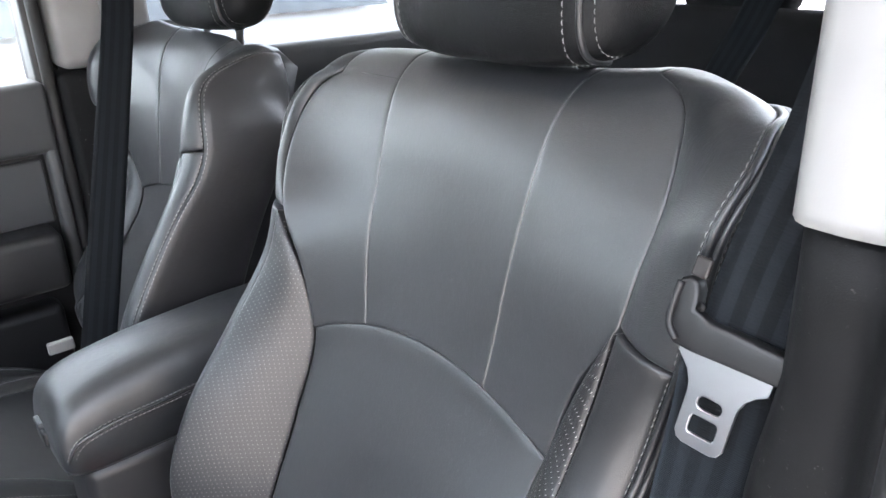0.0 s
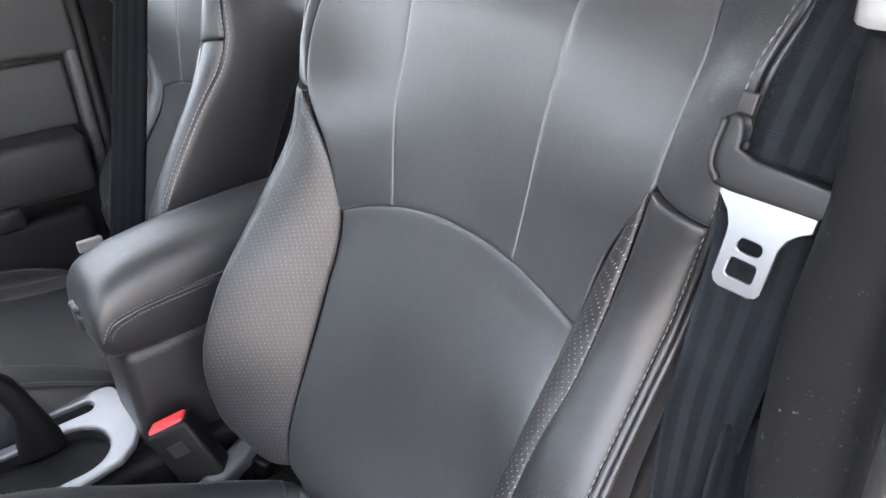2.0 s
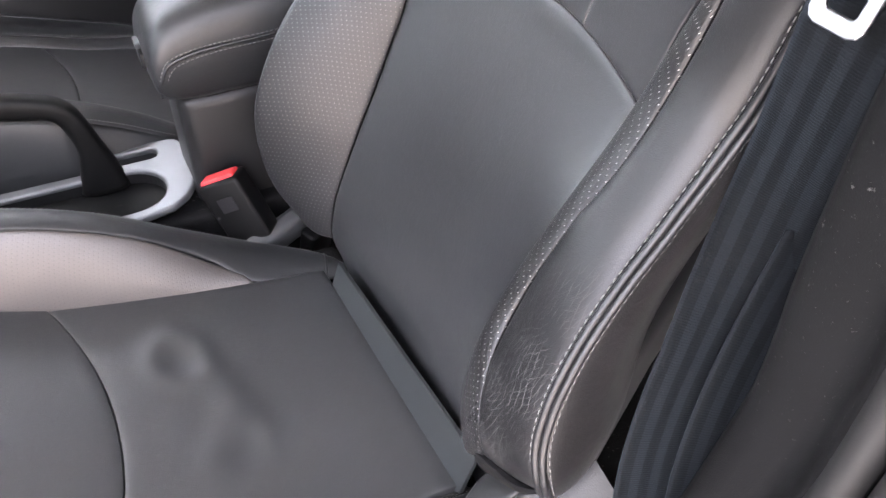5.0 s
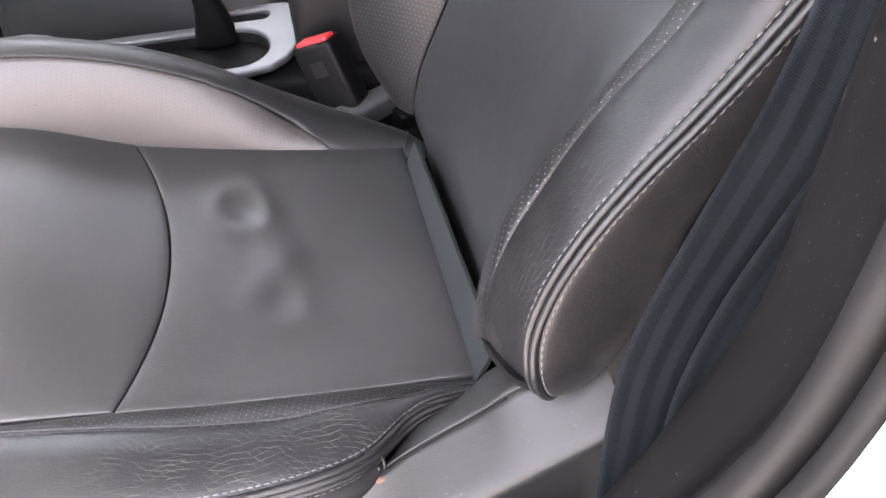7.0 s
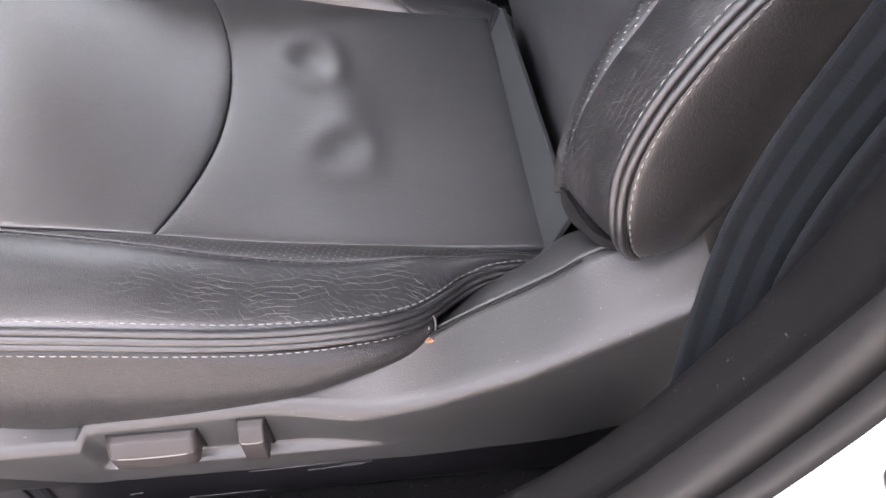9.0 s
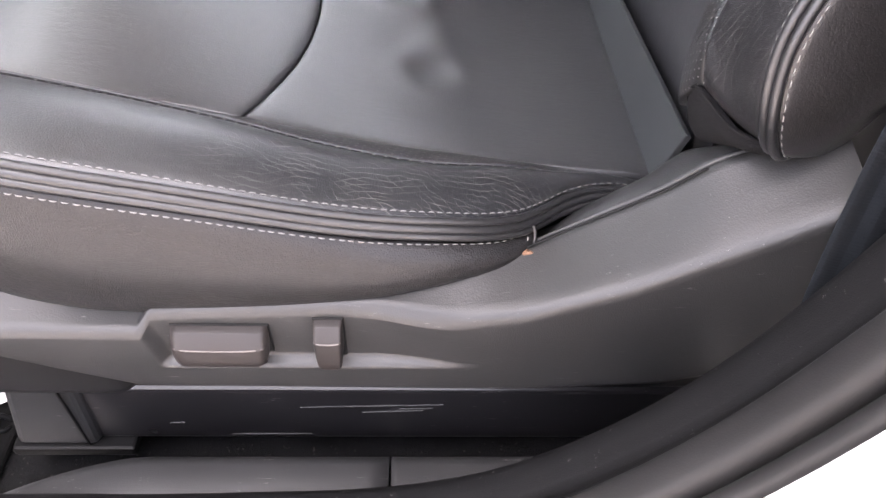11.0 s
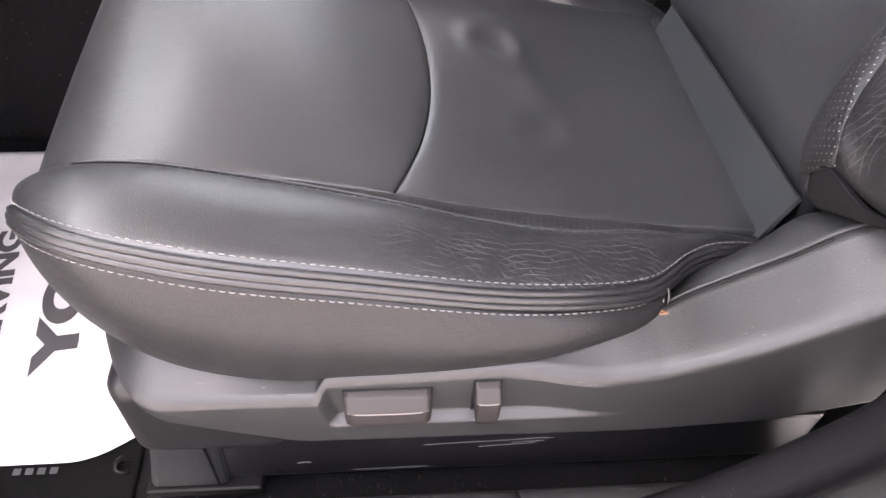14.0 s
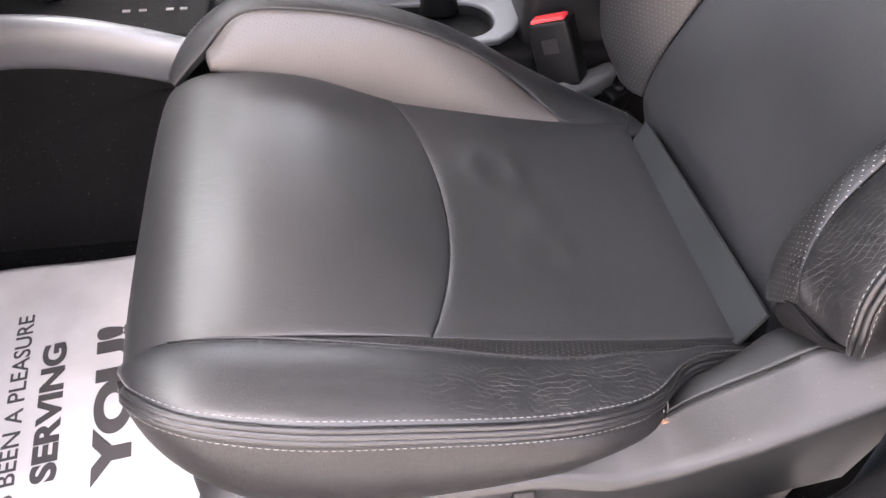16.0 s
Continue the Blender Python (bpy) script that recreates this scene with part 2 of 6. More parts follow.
def leather(name, base, rough=0.42, grain=0.25, perf=False, worn=False, soft=0.5, spec=0.9, coat=0.5, gloss=0.31, pitch=0.0049, ior=1.6, rub=0.0):
    m, nt, b = material(name)
    co = place(nt)
    big = node(nt, "TexNoise", Vector=co, Scale=7.0, Detail=4.0).outputs[0]
    mid = node(nt, "TexNoise", Vector=co, Scale=45.0, Detail=5.0, Roughness=0.6).outputs[0]
    cell = node(nt, "TexVoronoi", Vector=co, Scale=620.0, Randomness=1.0, _feature="DISTANCE_TO_EDGE").outputs[0]
    fine = node(nt, "TexNoise", Vector=co, Scale=420.0, Detail=3.0).outputs[0]
    pores = ramp(nt, cell, 0.0, 0.25)
    # rubbed streaks and soft stretch wrinkles
    drawn = node(nt, "Mapping", Vector=co, Scale=(1.0, 3.2, 1.6), Rotation=(0.2, 0.1, 0.5)).outputs[0]
    smear = node(nt, "TexNoise", Vector=drawn, Scale=16.0, Detail=6.0, Roughness=0.62).outputs[0]
    wrinkle = node(nt, "TexNoise", Vector=drawn, Scale=60.0, Detail=4.0, Distortion=1.2).outputs[0]
    light = tuple(c * 1.35 for c in base)
    col = mix(nt, ramp(nt, big, 0.35, 0.7), base, light)
    col = mix(nt, math_(nt, "MULTIPLY", math_(nt, "SUBTRACT", 1.0, pores), 0.25), col, tuple(c * 0.6 for c in base))
    height = math_(nt, "ADD", math_(nt, "MULTIPLY", pores, 0.5), math_(nt, "MULTIPLY", fine, 0.5))
    rgh = math_(nt, "ADD", rough - 0.09, math_(nt, "MULTIPLY", mid, 0.18))
    if rub:
        # faint drawn-out scuffs and hair-thin scratches
        st = node(nt, "Mapping", Vector=co, Scale=(1.0, 9.0, 3.0), Rotation=(0.0, 0.2, 0.7)).outputs[0]
        hair = node(nt, "TexNoise", Vector=st, Scale=55.0, Detail=5.0, Roughness=0.7).outputs[0]
        cloud = node(nt, "TexNoise", Vector=co, Scale=11.0, Detail=5.0, Roughness=0.65).outputs[0]
        scuffed = math_(nt, "MULTIPLY", math_(nt, "MULTIPLY", ramp(nt, hair, 0.60, 0.72), ramp(nt, cloud, 0.50, 0.66)), rub)
        col = mix(nt, math_(nt, "MULTIPLY", scuffed, 0.16), col, (0.22, 0.215, 0.21))
        height = math_(nt, "ADD", height, math_(nt, "MULTIPLY", scuffed, 0.8))
    if worn:
        # creased and rubbed patch where the sitter slides in
        geo = node(nt, "SeparateXYZ", Vector=co).outputs
        warp = node(nt, "TexNoise", Vector=co, Scale=30.0, Detail=3.0).outputs["Color"]
        wv = node(nt, "VectorMath", _operation="MULTIPLY_ADD", i0=warp, i1=(0.004, 0.004, 0.004), i2=co).outputs[0]
        # long shallow creases, crossing at a narrow angle
        pos = node(nt, "SeparateXYZ", Vector=wv).outputs
        along, side = (pos[0], pos[1]) if worn == "cushion" else (pos[2], pos[1])
        line = None
        for slope, freq, thin in ((0.20, 210.0, 0.050), (-0.24, 180.0, 0.045), (0.9, 150.0, 0.030)):
            u = math_(nt, "MULTIPLY", math_(nt, "ADD", side, math_(nt, "MULTIPLY", along, slope)), freq)
            wob = node(nt, "TexNoise", Vector=wv, Scale=24.0 + 50 * abs(slope), Detail=3.0).outputs[0]
            w = math_(nt, "ABSOLUTE", math_(nt, "SUBTRACT", math_(nt, "FRACT", math_(nt, "ADD", math_(nt, "ADD", u, math_(nt, "MULTIPLY", wob, 2.2)), 50.0)), 0.5))
            here = ramp(nt, node(nt, "TexNoise", Vector=co, Scale=42.0 + 30 * slope, Detail=5.0).outputs[0], 0.44, 0.62)
            one = math_(nt, "MULTIPLY", ramp(nt, w, thin * 1.6, 0.0), here)
            line = one if line is None else math_(nt, "MAXIMUM", line, one)
        if worn == "cushion":
            dx = math_(nt, "DIVIDE", math_(nt, "SUBTRACT", geo[0], 0.03), 0.115)
            dy = math_(nt, "DIVIDE", math_(nt, "SUBTRACT", geo[1], 0.222), 0.036)
        else:
            dx = math_(nt, "DIVIDE", math_(nt, "SUBTRACT", geo[2], 0.79), 0.075)
            dy = math_(nt, "DIVIDE", math_(nt, "SUBTRACT", geo[1], 0.238), 0.05)
        away = math_(nt, "ADD", math_(nt, "POWER", math_(nt, "ABSOLUTE", dx), 2.0), math_(nt, "POWER", math_(nt, "ABSOLUTE", dy), 2.0))
        shine = math_(nt, "SUBTRACT", coat, math_(nt, "MULTIPLY", ramp(nt, away, 1.6, 0.4), coat * (0.62 if worn == "cushion" else 0.8)))
        patch = math_(nt, "MULTIPLY", ramp(nt, away, 1.5, 0.25), ramp(nt, node(nt, "TexNoise", Vector=co, Scale=55.0, Detail=4.0).outputs[0], 0.30, 0.48))
        crease = math_(nt, "MULTIPLY", line, patch)
        col = mix(nt, math_(nt, "MULTIPLY", crease, 0.50 if worn == "cushion" else 0.28), col, (0.22, 0.21, 0.20))
        height = math_(nt, "SUBTRACT", height, math_(nt, "MULTIPLY", crease, 1.9 if worn == "cushion" else 1.1))
        rgh = math_(nt, "ADD", rgh, math_(nt, "MULTIPLY", crease, 0.2))
    if perf:
        uvn = nt.nodes.new("ShaderNodeUVMap")
        uvn.uv_map = "metres"
        uvx = node(nt, "SeparateXYZ", Vector=uvn.outputs[0]).outputs
        gx, gy = math_(nt, "DIVIDE", uvx[0], pitch), math_(nt, "DIVIDE", uvx[1], pitch)
        row = math_(nt, "FLOOR", gy)
        odd = math_(nt, "MULTIPLY", math_(nt, "MODULO", math_(nt, "ABSOLUTE", row), 2.0), 0.5)
        fx = math_(nt, "SUBTRACT", math_(nt, "FRACT", math_(nt, "ADD", math_(nt, "ADD", gx, odd), 100.0)), 0.5)
        fy = math_(nt, "SUBTRACT", math_(nt, "FRACT", math_(nt, "ADD", gy, 100.0)), 0.5)
        r2 = math_(nt, "SQRT", math_(nt, "ADD", math_(nt, "MULTIPLY", fx, fx), math_(nt, "MULTIPLY", fy, fy)))
        hole = ramp(nt, r2, 0.115, 0.08)
        rim = ramp(nt, r2, 0.22, 0.11)
        col = mix(nt, hole, col, perf)
        height = math_(nt, "SUBTRACT", height, math_(nt, "MULTIPLY", rim, 3.0))
    bump = node(nt, "Bump", Strength=grain, Distance=0.00042, Height=height).outputs[0]
    bump2 = node(nt, "Bump", Strength=soft * 0.3, Distance=0.0034, Height=math_(nt, "ADD", mid, math_(nt, "MULTIPLY", wrinkle, 0.7)), Normal=bump).outputs[0]
    nt.links.new(col, b.inputs["Base Color"])
    nt.links.new(rgh, b.inputs["Roughness"])
    nt.links.new(bump2, b.inputs["Normal"])
    b.inputs["Specular IOR Level"].default_value = spec
    b.inputs["Coat Weight"].default_value = coat
    if worn:
        # the coat is thinner over the creased patch
        nt.links.new(shine, b.inputs["Coat Weight"])
    nt.links.new(math_(nt, "ADD", gloss - 0.11, math_(nt, "ADD", math_(nt, "MULTIPLY", smear, 0.08), math_(nt, "MULTIPLY", big, 0.12))), b.inputs["Coat Roughness"])
    b.inputs["Coat IOR"].default_value = ior
    return m


def plastic(name, base, rough=0.5, grain=0.3, scale=900.0, metal=0.0, scuff=0.0, dust=0.0, spec=0.5, scuff_col=(0.35, 0.33, 0.32), coat=0.0):
    m, nt, b = material(name)
    co = place(nt)
    big = node(nt, "TexNoise", Vector=co, Scale=9.0, Detail=5.0).outputs[0]
    tex = node(nt, "TexVoronoi", Vector=co, Scale=scale).outputs[0]
    col = mix(nt, ramp(nt, big, 0.3, 0.75), tuple(c * 0.85 for c in base), tuple(c * 1.15 for c in base))
    rgh = math_(nt, "ADD", rough - 0.07, math_(nt, "MULTIPLY", big, 0.14))
    if scuff:
        st = node(nt, "Mapping", Vector=co, Scale=(1.0, 14.0, 14.0), Rotation=(0.1, 0.25, 0.15)).outputs[0]
        scr = node(nt, "TexNoise", Vector=st, Scale=38.0, Detail=6.0, Roughness=0.75).outputs[0]
        spot = node(nt, "TexNoise", Vector=co, Scale=160.0, Detail=4.0, Roughness=0.7).outputs[0]
        fac = math_(nt, "MAXIMUM", ramp(nt, scr, 0.64, 0.70), math_(nt, "MULTIPLY", ramp(nt, spot, 0.66, 0.70), dust))
        fac = math_(nt, "MULTIPLY", fac, math_(nt, "MULTIPLY", ramp(nt, big, 0.34, 0.55), scuff))
        col = mix(nt, fac, col, scuff_col)
        rgh = math_(nt, "ADD", rgh, math_(nt, "MULTIPLY", fac, 0.2))
    bump = node(nt, "Bump", Strength=grain, Distance=0.00015, Height=tex).outputs[0]
    nt.links.new(col, b.inputs["Base Color"])
    nt.links.new(rgh, b.inputs["Roughness"])
    nt.links.new(bump, b.inputs["Normal"])
    b.inputs["Metallic"].default_value = metal
    b.inputs["Specular IOR Level"].default_value = spec
    b.inputs["Coat Weight"].default_value = coat
    return m


def webbing(name, base):
    m, nt, b = material(name)
    uvn = nt.nodes.new("ShaderNodeUVMap")
    uvn.uv_map = "metres"
    x = node(nt, "SeparateXYZ", Vector=uvn.outputs[0]).outputs
    rib = math_(nt, "ABSOLUTE", math_(nt, "SINE", math_(nt, "ADD", math_(nt, "MULTIPLY", x[1], 1700.0), math_(nt, "MULTIPLY", math_(nt, "ABSOLUTE", math_(nt, "SINE", math_(nt, "MULTIPLY", x[0], 420.0))), 0.5))))
    band = math_(nt, "COSINE", math_(nt, "MULTIPLY", x[0], 448.8))
    fuzz = node(nt, "TexNoise", Vector=uvn.outputs[0], Scale=900.0, Detail=3.0).outputs[0]
    stripe = ramp(nt, band, -0.1, 0.15)
    col = mix(nt, stripe, base, tuple(c * 2.4 for c in base))
    col = mix(nt, math_(nt, "MULTIPLY", fuzz, 0.35), col, tuple(c * 0.4 for c in base))
    h = math_(nt, "ADD", math_(nt, "MULTIPLY", rib, 0.35), math_(nt, "MULTIPLY", fuzz, 0.6))
    bump = node(nt, "Bump", Strength=0.6, Distance=0.0005, Height=h).outputs[0]
    nt.links.new(col, b.inputs["Base Color"])
    nt.links.new(bump, b.inputs["Normal"])
    b.inputs["Roughness"].default_value = 0.75
    b.inputs["Specular IOR Level"].default_value = 0.09
    b.inputs["Sheen Weight"].default_value = 0.035
    b.inputs["Sheen Tint"].default_value = (0.62, 0.80, 1.0, 1)
    b.inputs["Sheen Roughness"].default_value = 0.5
    return m


def cloth(name, base, scale=350.0, speck=(0.2, 0.2, 0.2), amount=0.0, strength=0.8):
    m, nt, b = material(name)
    co = place(nt)
    n1 = node(nt, "TexNoise", Vector=co, Scale=scale, Detail=6.0, Roughness=0.75).outputs[0]
    n2 = node(nt, "TexNoise", Vector=co, Scale=25.0, Detail=4.0).outputs[0]
    col = mix(nt, n1, tuple(c * 0.4 for c in base), tuple(c * 1.6 for c in base))
    col = mix(nt, math_(nt, "MULTIPLY", ramp(nt, n2, 0.55, 0.8), 0.4), col, tuple(c * 1.8 for c in base))
    if amount:
        n3 = node(nt, "TexNoise", Vector=co, Scale=240.0, Detail=2.0).outputs[0]
        col = mix(nt, math_(nt, "MULTIPLY", ramp(nt, n3, 0.66, 0.72), amount), col, speck)
    bump = node(nt, "Bump", Strength=strength, Distance=0.003, Height=n1).outputs[0]
    nt.links.new(col, b.inputs["Base Color"])
    nt.links.new(bump, b.inputs["Normal"])
    b.inputs["Roughness"].default_value = 0.95
    b.inputs["Specular IOR Level"].default_value = 0.15
    return m


LEATHER = leather("black_leather", (0.0100, 0.0106, 0.0114), 0.46, 0.65, soft=0.8, spec=0.15, coat=0.6, gloss=0.42)
LEATHER_SEAT = leather("black_seat_leather", (0.0130, 0.0136, 0.0146), 0.46, 0.8, soft=1.2, spec=0.03, coat=1.0, gloss=0.40, ior=1.63, rub=0.9)
LEATHER_WORN = leather("creased_leather", (0.0082, 0.0088, 0.0098), 0.44, 0.9, worn="cushion", spec=0.15, coat=0.85, gloss=0.36)
LEATHER_WORN_BACK = leather("creased_back_leather", (0.0068, 0.0068, 0.0074), 0.46, 0.5, worn="back", spec=0.2, coat=0.45, gloss=0.38)
LEATHER_PERF = leather("perforated_leather", (0.0065, 0.0064, 0.0068), 0.44, 0.45, spec=0.2, coat=0.35, perf=(0.20, 0.196, 0.192))
LEATHER_PERF_IN = leather("perforated_inner_leather", (0.0085, 0.0086, 0.0092), 0.46, 0.3, soft=0.3, spec=0.25, coat=0.38, gloss=0.36, perf=(0.10, 0.097, 0.095))
LEATHER_MATTE = leather("matte_black_leather", (0.0085, 0.0078, 0.008), 0.5, 0.6, soft=0.8, spec=0.25, coat=0.5, gloss=0.36)
# darker leather copy, the headrest's shade put into colour and gloss
LEATHER_HEAD = leather("shaded_headrest_leather", (0.0038, 0.0039, 0.0042), 0.5, 0.6, soft=0.5, spec=0.08, coat=0.07, gloss=0.36)
# paler, warmer leather: the door-side light is put into its colour
LEATHER_PERF_LIT = leather("perforated_leather_lit", (0.042, 0.037, 0.035), 0.46, 0.3, soft=0.3, spec=0.4, coat=0.5, perf=(0.02, 0.02, 0.02), pitch=0.0044)
LEATHER_PERF_BLACK = leather("perforated_black_leather", (0.013, 0.0132, 0.014), 0.44, 0.4, spec=0.4, coat=0.5, perf=(0.02, 0.02, 0.02))
THREAD = plastic("grey_thread", (0.16, 0.157, 0.153), 0.7, 0.2)
LEATHER_SIDE = leather("grained_side_leather", (0.0074, 0.0072, 0.0075), 0.46, 1.0, soft=1.0, spec=0.16, coat=0.22, gloss=0.34)
CORD = leather("piping_leather", (0.0085, 0.0086, 0.0092), 0.40, 0.4, spec=0.3, coat=0.35, gloss=0.32)
RAIL_CAP = plastic("grey_rail_plastic", (0.060, 0.062, 0.064), 0.42, 0.2)
STRIP = plastic("grey_vinyl", (0.020, 0.0225, 0.0235), 0.45, 0.25, spec=0.3)
TRIM = plastic("dark_grey_plastic", (0.0140, 0.0143, 0.0146), 0.44, 0.55, scuff=0.4, spec=0.42)
DOOR = plastic("grey_door_plastic", (0.034, 0.035, 0.036), 0.5, 0.4, spec=0.4)
SWITCH = plastic("brown_grey_switch_plastic", (0.0125, 0.0104, 0.0100), 0.46, 0.25, spec=0.3)
TRIM_LOW = plastic("rail_cover_plastic", (0.015, 0.015, 0.0155), 0.46, 0.3, scuff=0.8)
SCUFFED = plastic("scraped_plastic", (0.07, 0.068, 0.067), 0.6, 0.5, scuff=1.0)
# pale tone that puts the switch ridge's highlight into colour
GLINT_EDGE = plastic("switch_edge_glint", (0.075, 0.066, 0.064), 0.4, 0.1)
RAIL = plastic("black_rail_plastic", (0.0105, 0.0100, 0.0110), 0.30, 0.2, scuff=1.0, spec=0.5)
BUCKLE = plastic("black_buckle_plastic", (0.004, 0.004, 0.0042), 0.5, 0.2, spec=0.14)
PILLAR = plastic("black_pillar_plastic", (0.0050, 0.0050, 0.0053), 0.62, 0.45, 1100.0, scuff=0.6, dust=0.9, spec=0.09, scuff_col=(0.16, 0.155, 0.15))
PILLAR_UP = plastic("pale_grey_plastic", (0.15, 0.148, 0.144), 0.6, 0.15)
RUBBER = plastic("black_rubber", (0.010, 0.0098, 0.0098), 0.55, 0.25, spec=0.25)
PAINT = plastic("white_paint", (0.80, 0.79, 0.78), 0.2, 0.02, coat=0.6)
BLACK = plastic("black_plastic", (0.0075, 0.0075, 0.008), 0.40, 0.25, spec=0.28)
SILVER = plastic("satin_silver_plastic", (0.17, 0.176, 0.186), 0.40, 0.05, metal=0.7)
STEEL = plastic("polished_steel", (0.34, 0.34, 0.355), 0.30, 0.0, 300.0, metal=1.0)
RED = plastic("red_plastic", (0.55, 0.03, 0.034), 0.4, 0.1)
BELT = webbing("belt_webbing", (0.0029, 0.0035, 0.0043))
CARPET = cloth("black_carpet", (0.0065, 0.0065, 0.007), 330.0, (0.09, 0.085, 0.08), 0.5)
MAT = cloth("black_mat_pile", (0.003, 0.003, 0.003), 300.0)
LINER = cloth("pale_headliner", (0.78, 0.77, 0.75), 300.0, strength=0.2)
PAPER = plastic("white_paper", (0.60, 0.575, 0.565), 0.8, 0.25, 260.0)
INK = plastic("grey_ink", (0.060, 0.055, 0.055), 0.8, 0.2)
FOAM = cloth("tan_felt", (0.17, 0.095, 0.06), 300.0)
DARKCLOTH = cloth("black_felt", (0.005, 0.005, 0.0055), 400.0)
RENDERING = cloth("beige_render", (0.72, 0.64, 0.56), 60.0)
ASPHALT = cloth("pale_concrete", (0.50, 0.475, 0.44), 90.0)

# ---- the car body: ground, floor, sill, pillars, roof, doors ----
def ground():
    bm = bmesh.new()
    bmesh.ops.create_grid(bm, x_segments=2, y_segments=2, size=400)
    ob = part("ground", bm, ASPHALT)
    tagged(ob, "flat pale concrete of the parking lot around the car", "ground", kind="structure")


def structure(name, bm, mat, label, category, smooth=False):
    return tagged(part(name, bm, mat, smooth=smooth), label, category, kind="structure")


ground()
# unseen wall added to block low sky and return warm light
structure("wall_lot", block((-9.0, -3.3, 0.0), (9.0, -3.0, 1.9), 0.02), RENDERING, "plain beige wall, unseen, added to block low sky and bounce warm light", "wall")
CENTRE = 0.794   # the car's middle line, across
structure("floor", block((-1.0, 0.16, 0.27), (1.9, 1.43, 0.322), 0.003), CARPET, "black carpeted car floor", "floor")
structure("ceiling", block((-0.50, 0.12, 1.60), (1.95, 1.47, 1.66), 0.02), LINER, "pale cloth headliner of the car roof", "ceiling")
# unseen header added to keep high sky out of the windscreen
structure("roof_header", block((-0.54, 0.115, 1.49), (-0.36, 1.475, 1.603), 0.04, 4), LINER, "unseen pale header added to cut high light through the windscreen", "roof header", True)
# unseen panel added to block light from the front of the door opening
structure("wall_kick", block((-1.06, 0.05, 0.30), (-0.66, 0.15, 1.03), 0.02), PILLAR, "unseen black panel added to block light ahead of the door opening", "wall")
# unseen rails added to hold back high light at both sides
for name, y0, y1, z0 in (("roof_rail_near", 0.11, 0.255, 1.455), ("roof_rail_far", 1.335, 1.48, 1.485)):
    structure(name, block((-0.48, y0, z0), (1.95, y1, 1.602), 0.045, 4), LINER, "unseen pale rail added over the door openings to hold back high light", "roof rail", True)
structure("wall_front", block((-1.06, 0.02, 0.30), (-1.0, 1.57, 1.02), 0.01), CARPET, "black carpeted front bulkhead", "wall")
structure("wall_rear", block((1.95, 0.05, 0.35), (2.05, 1.55, 1.10), 0.02), BLACK, "black trimmed tailgate of the car", "wall")


def pillar_rows(path, section):
    """Sweep a section (way into the opening, across) along a path in the x-z plane."""
    q = path(np.linspace(0, 1, 70))
    t = np.gradient(q, axis=0)
    t /= np.linalg.norm(t, axis=1)[:, None]
    n = np.stack((t[:, 1], -t[:, 0]), 1)     # into the door opening
    inward = np.interp(q[:, 1], [0.70, 0.86], [0.010, 0.0])    # the foot of the pillar stands farther in
    return [[(p[0] + e * w[0], y + (g if y > 0.06 else 0.0), p[1] + e * w[1]) for e, y in section] for p, w, g in zip(q, n, inward)]


PILLAR_LINE = bez([(0.255, 1.60), (0.262, 1.35), (0.268, 1.19), (0.280, 1.02), (0.289, 0.88), (0.274, 0.79), (0.248, 0.70), (0.220, 0.635), (0.182, 0.572),
                   (0.130, 0.513), (0.080, 0.475), (0.01, 0.452), (-0.10, 0.444), (-0.30, 0.442), (-0.80, 0.442)])


def cut(f, t0, t1):
    return lambda t: f(t0 + (t1 - t0) * np.asarray(t))


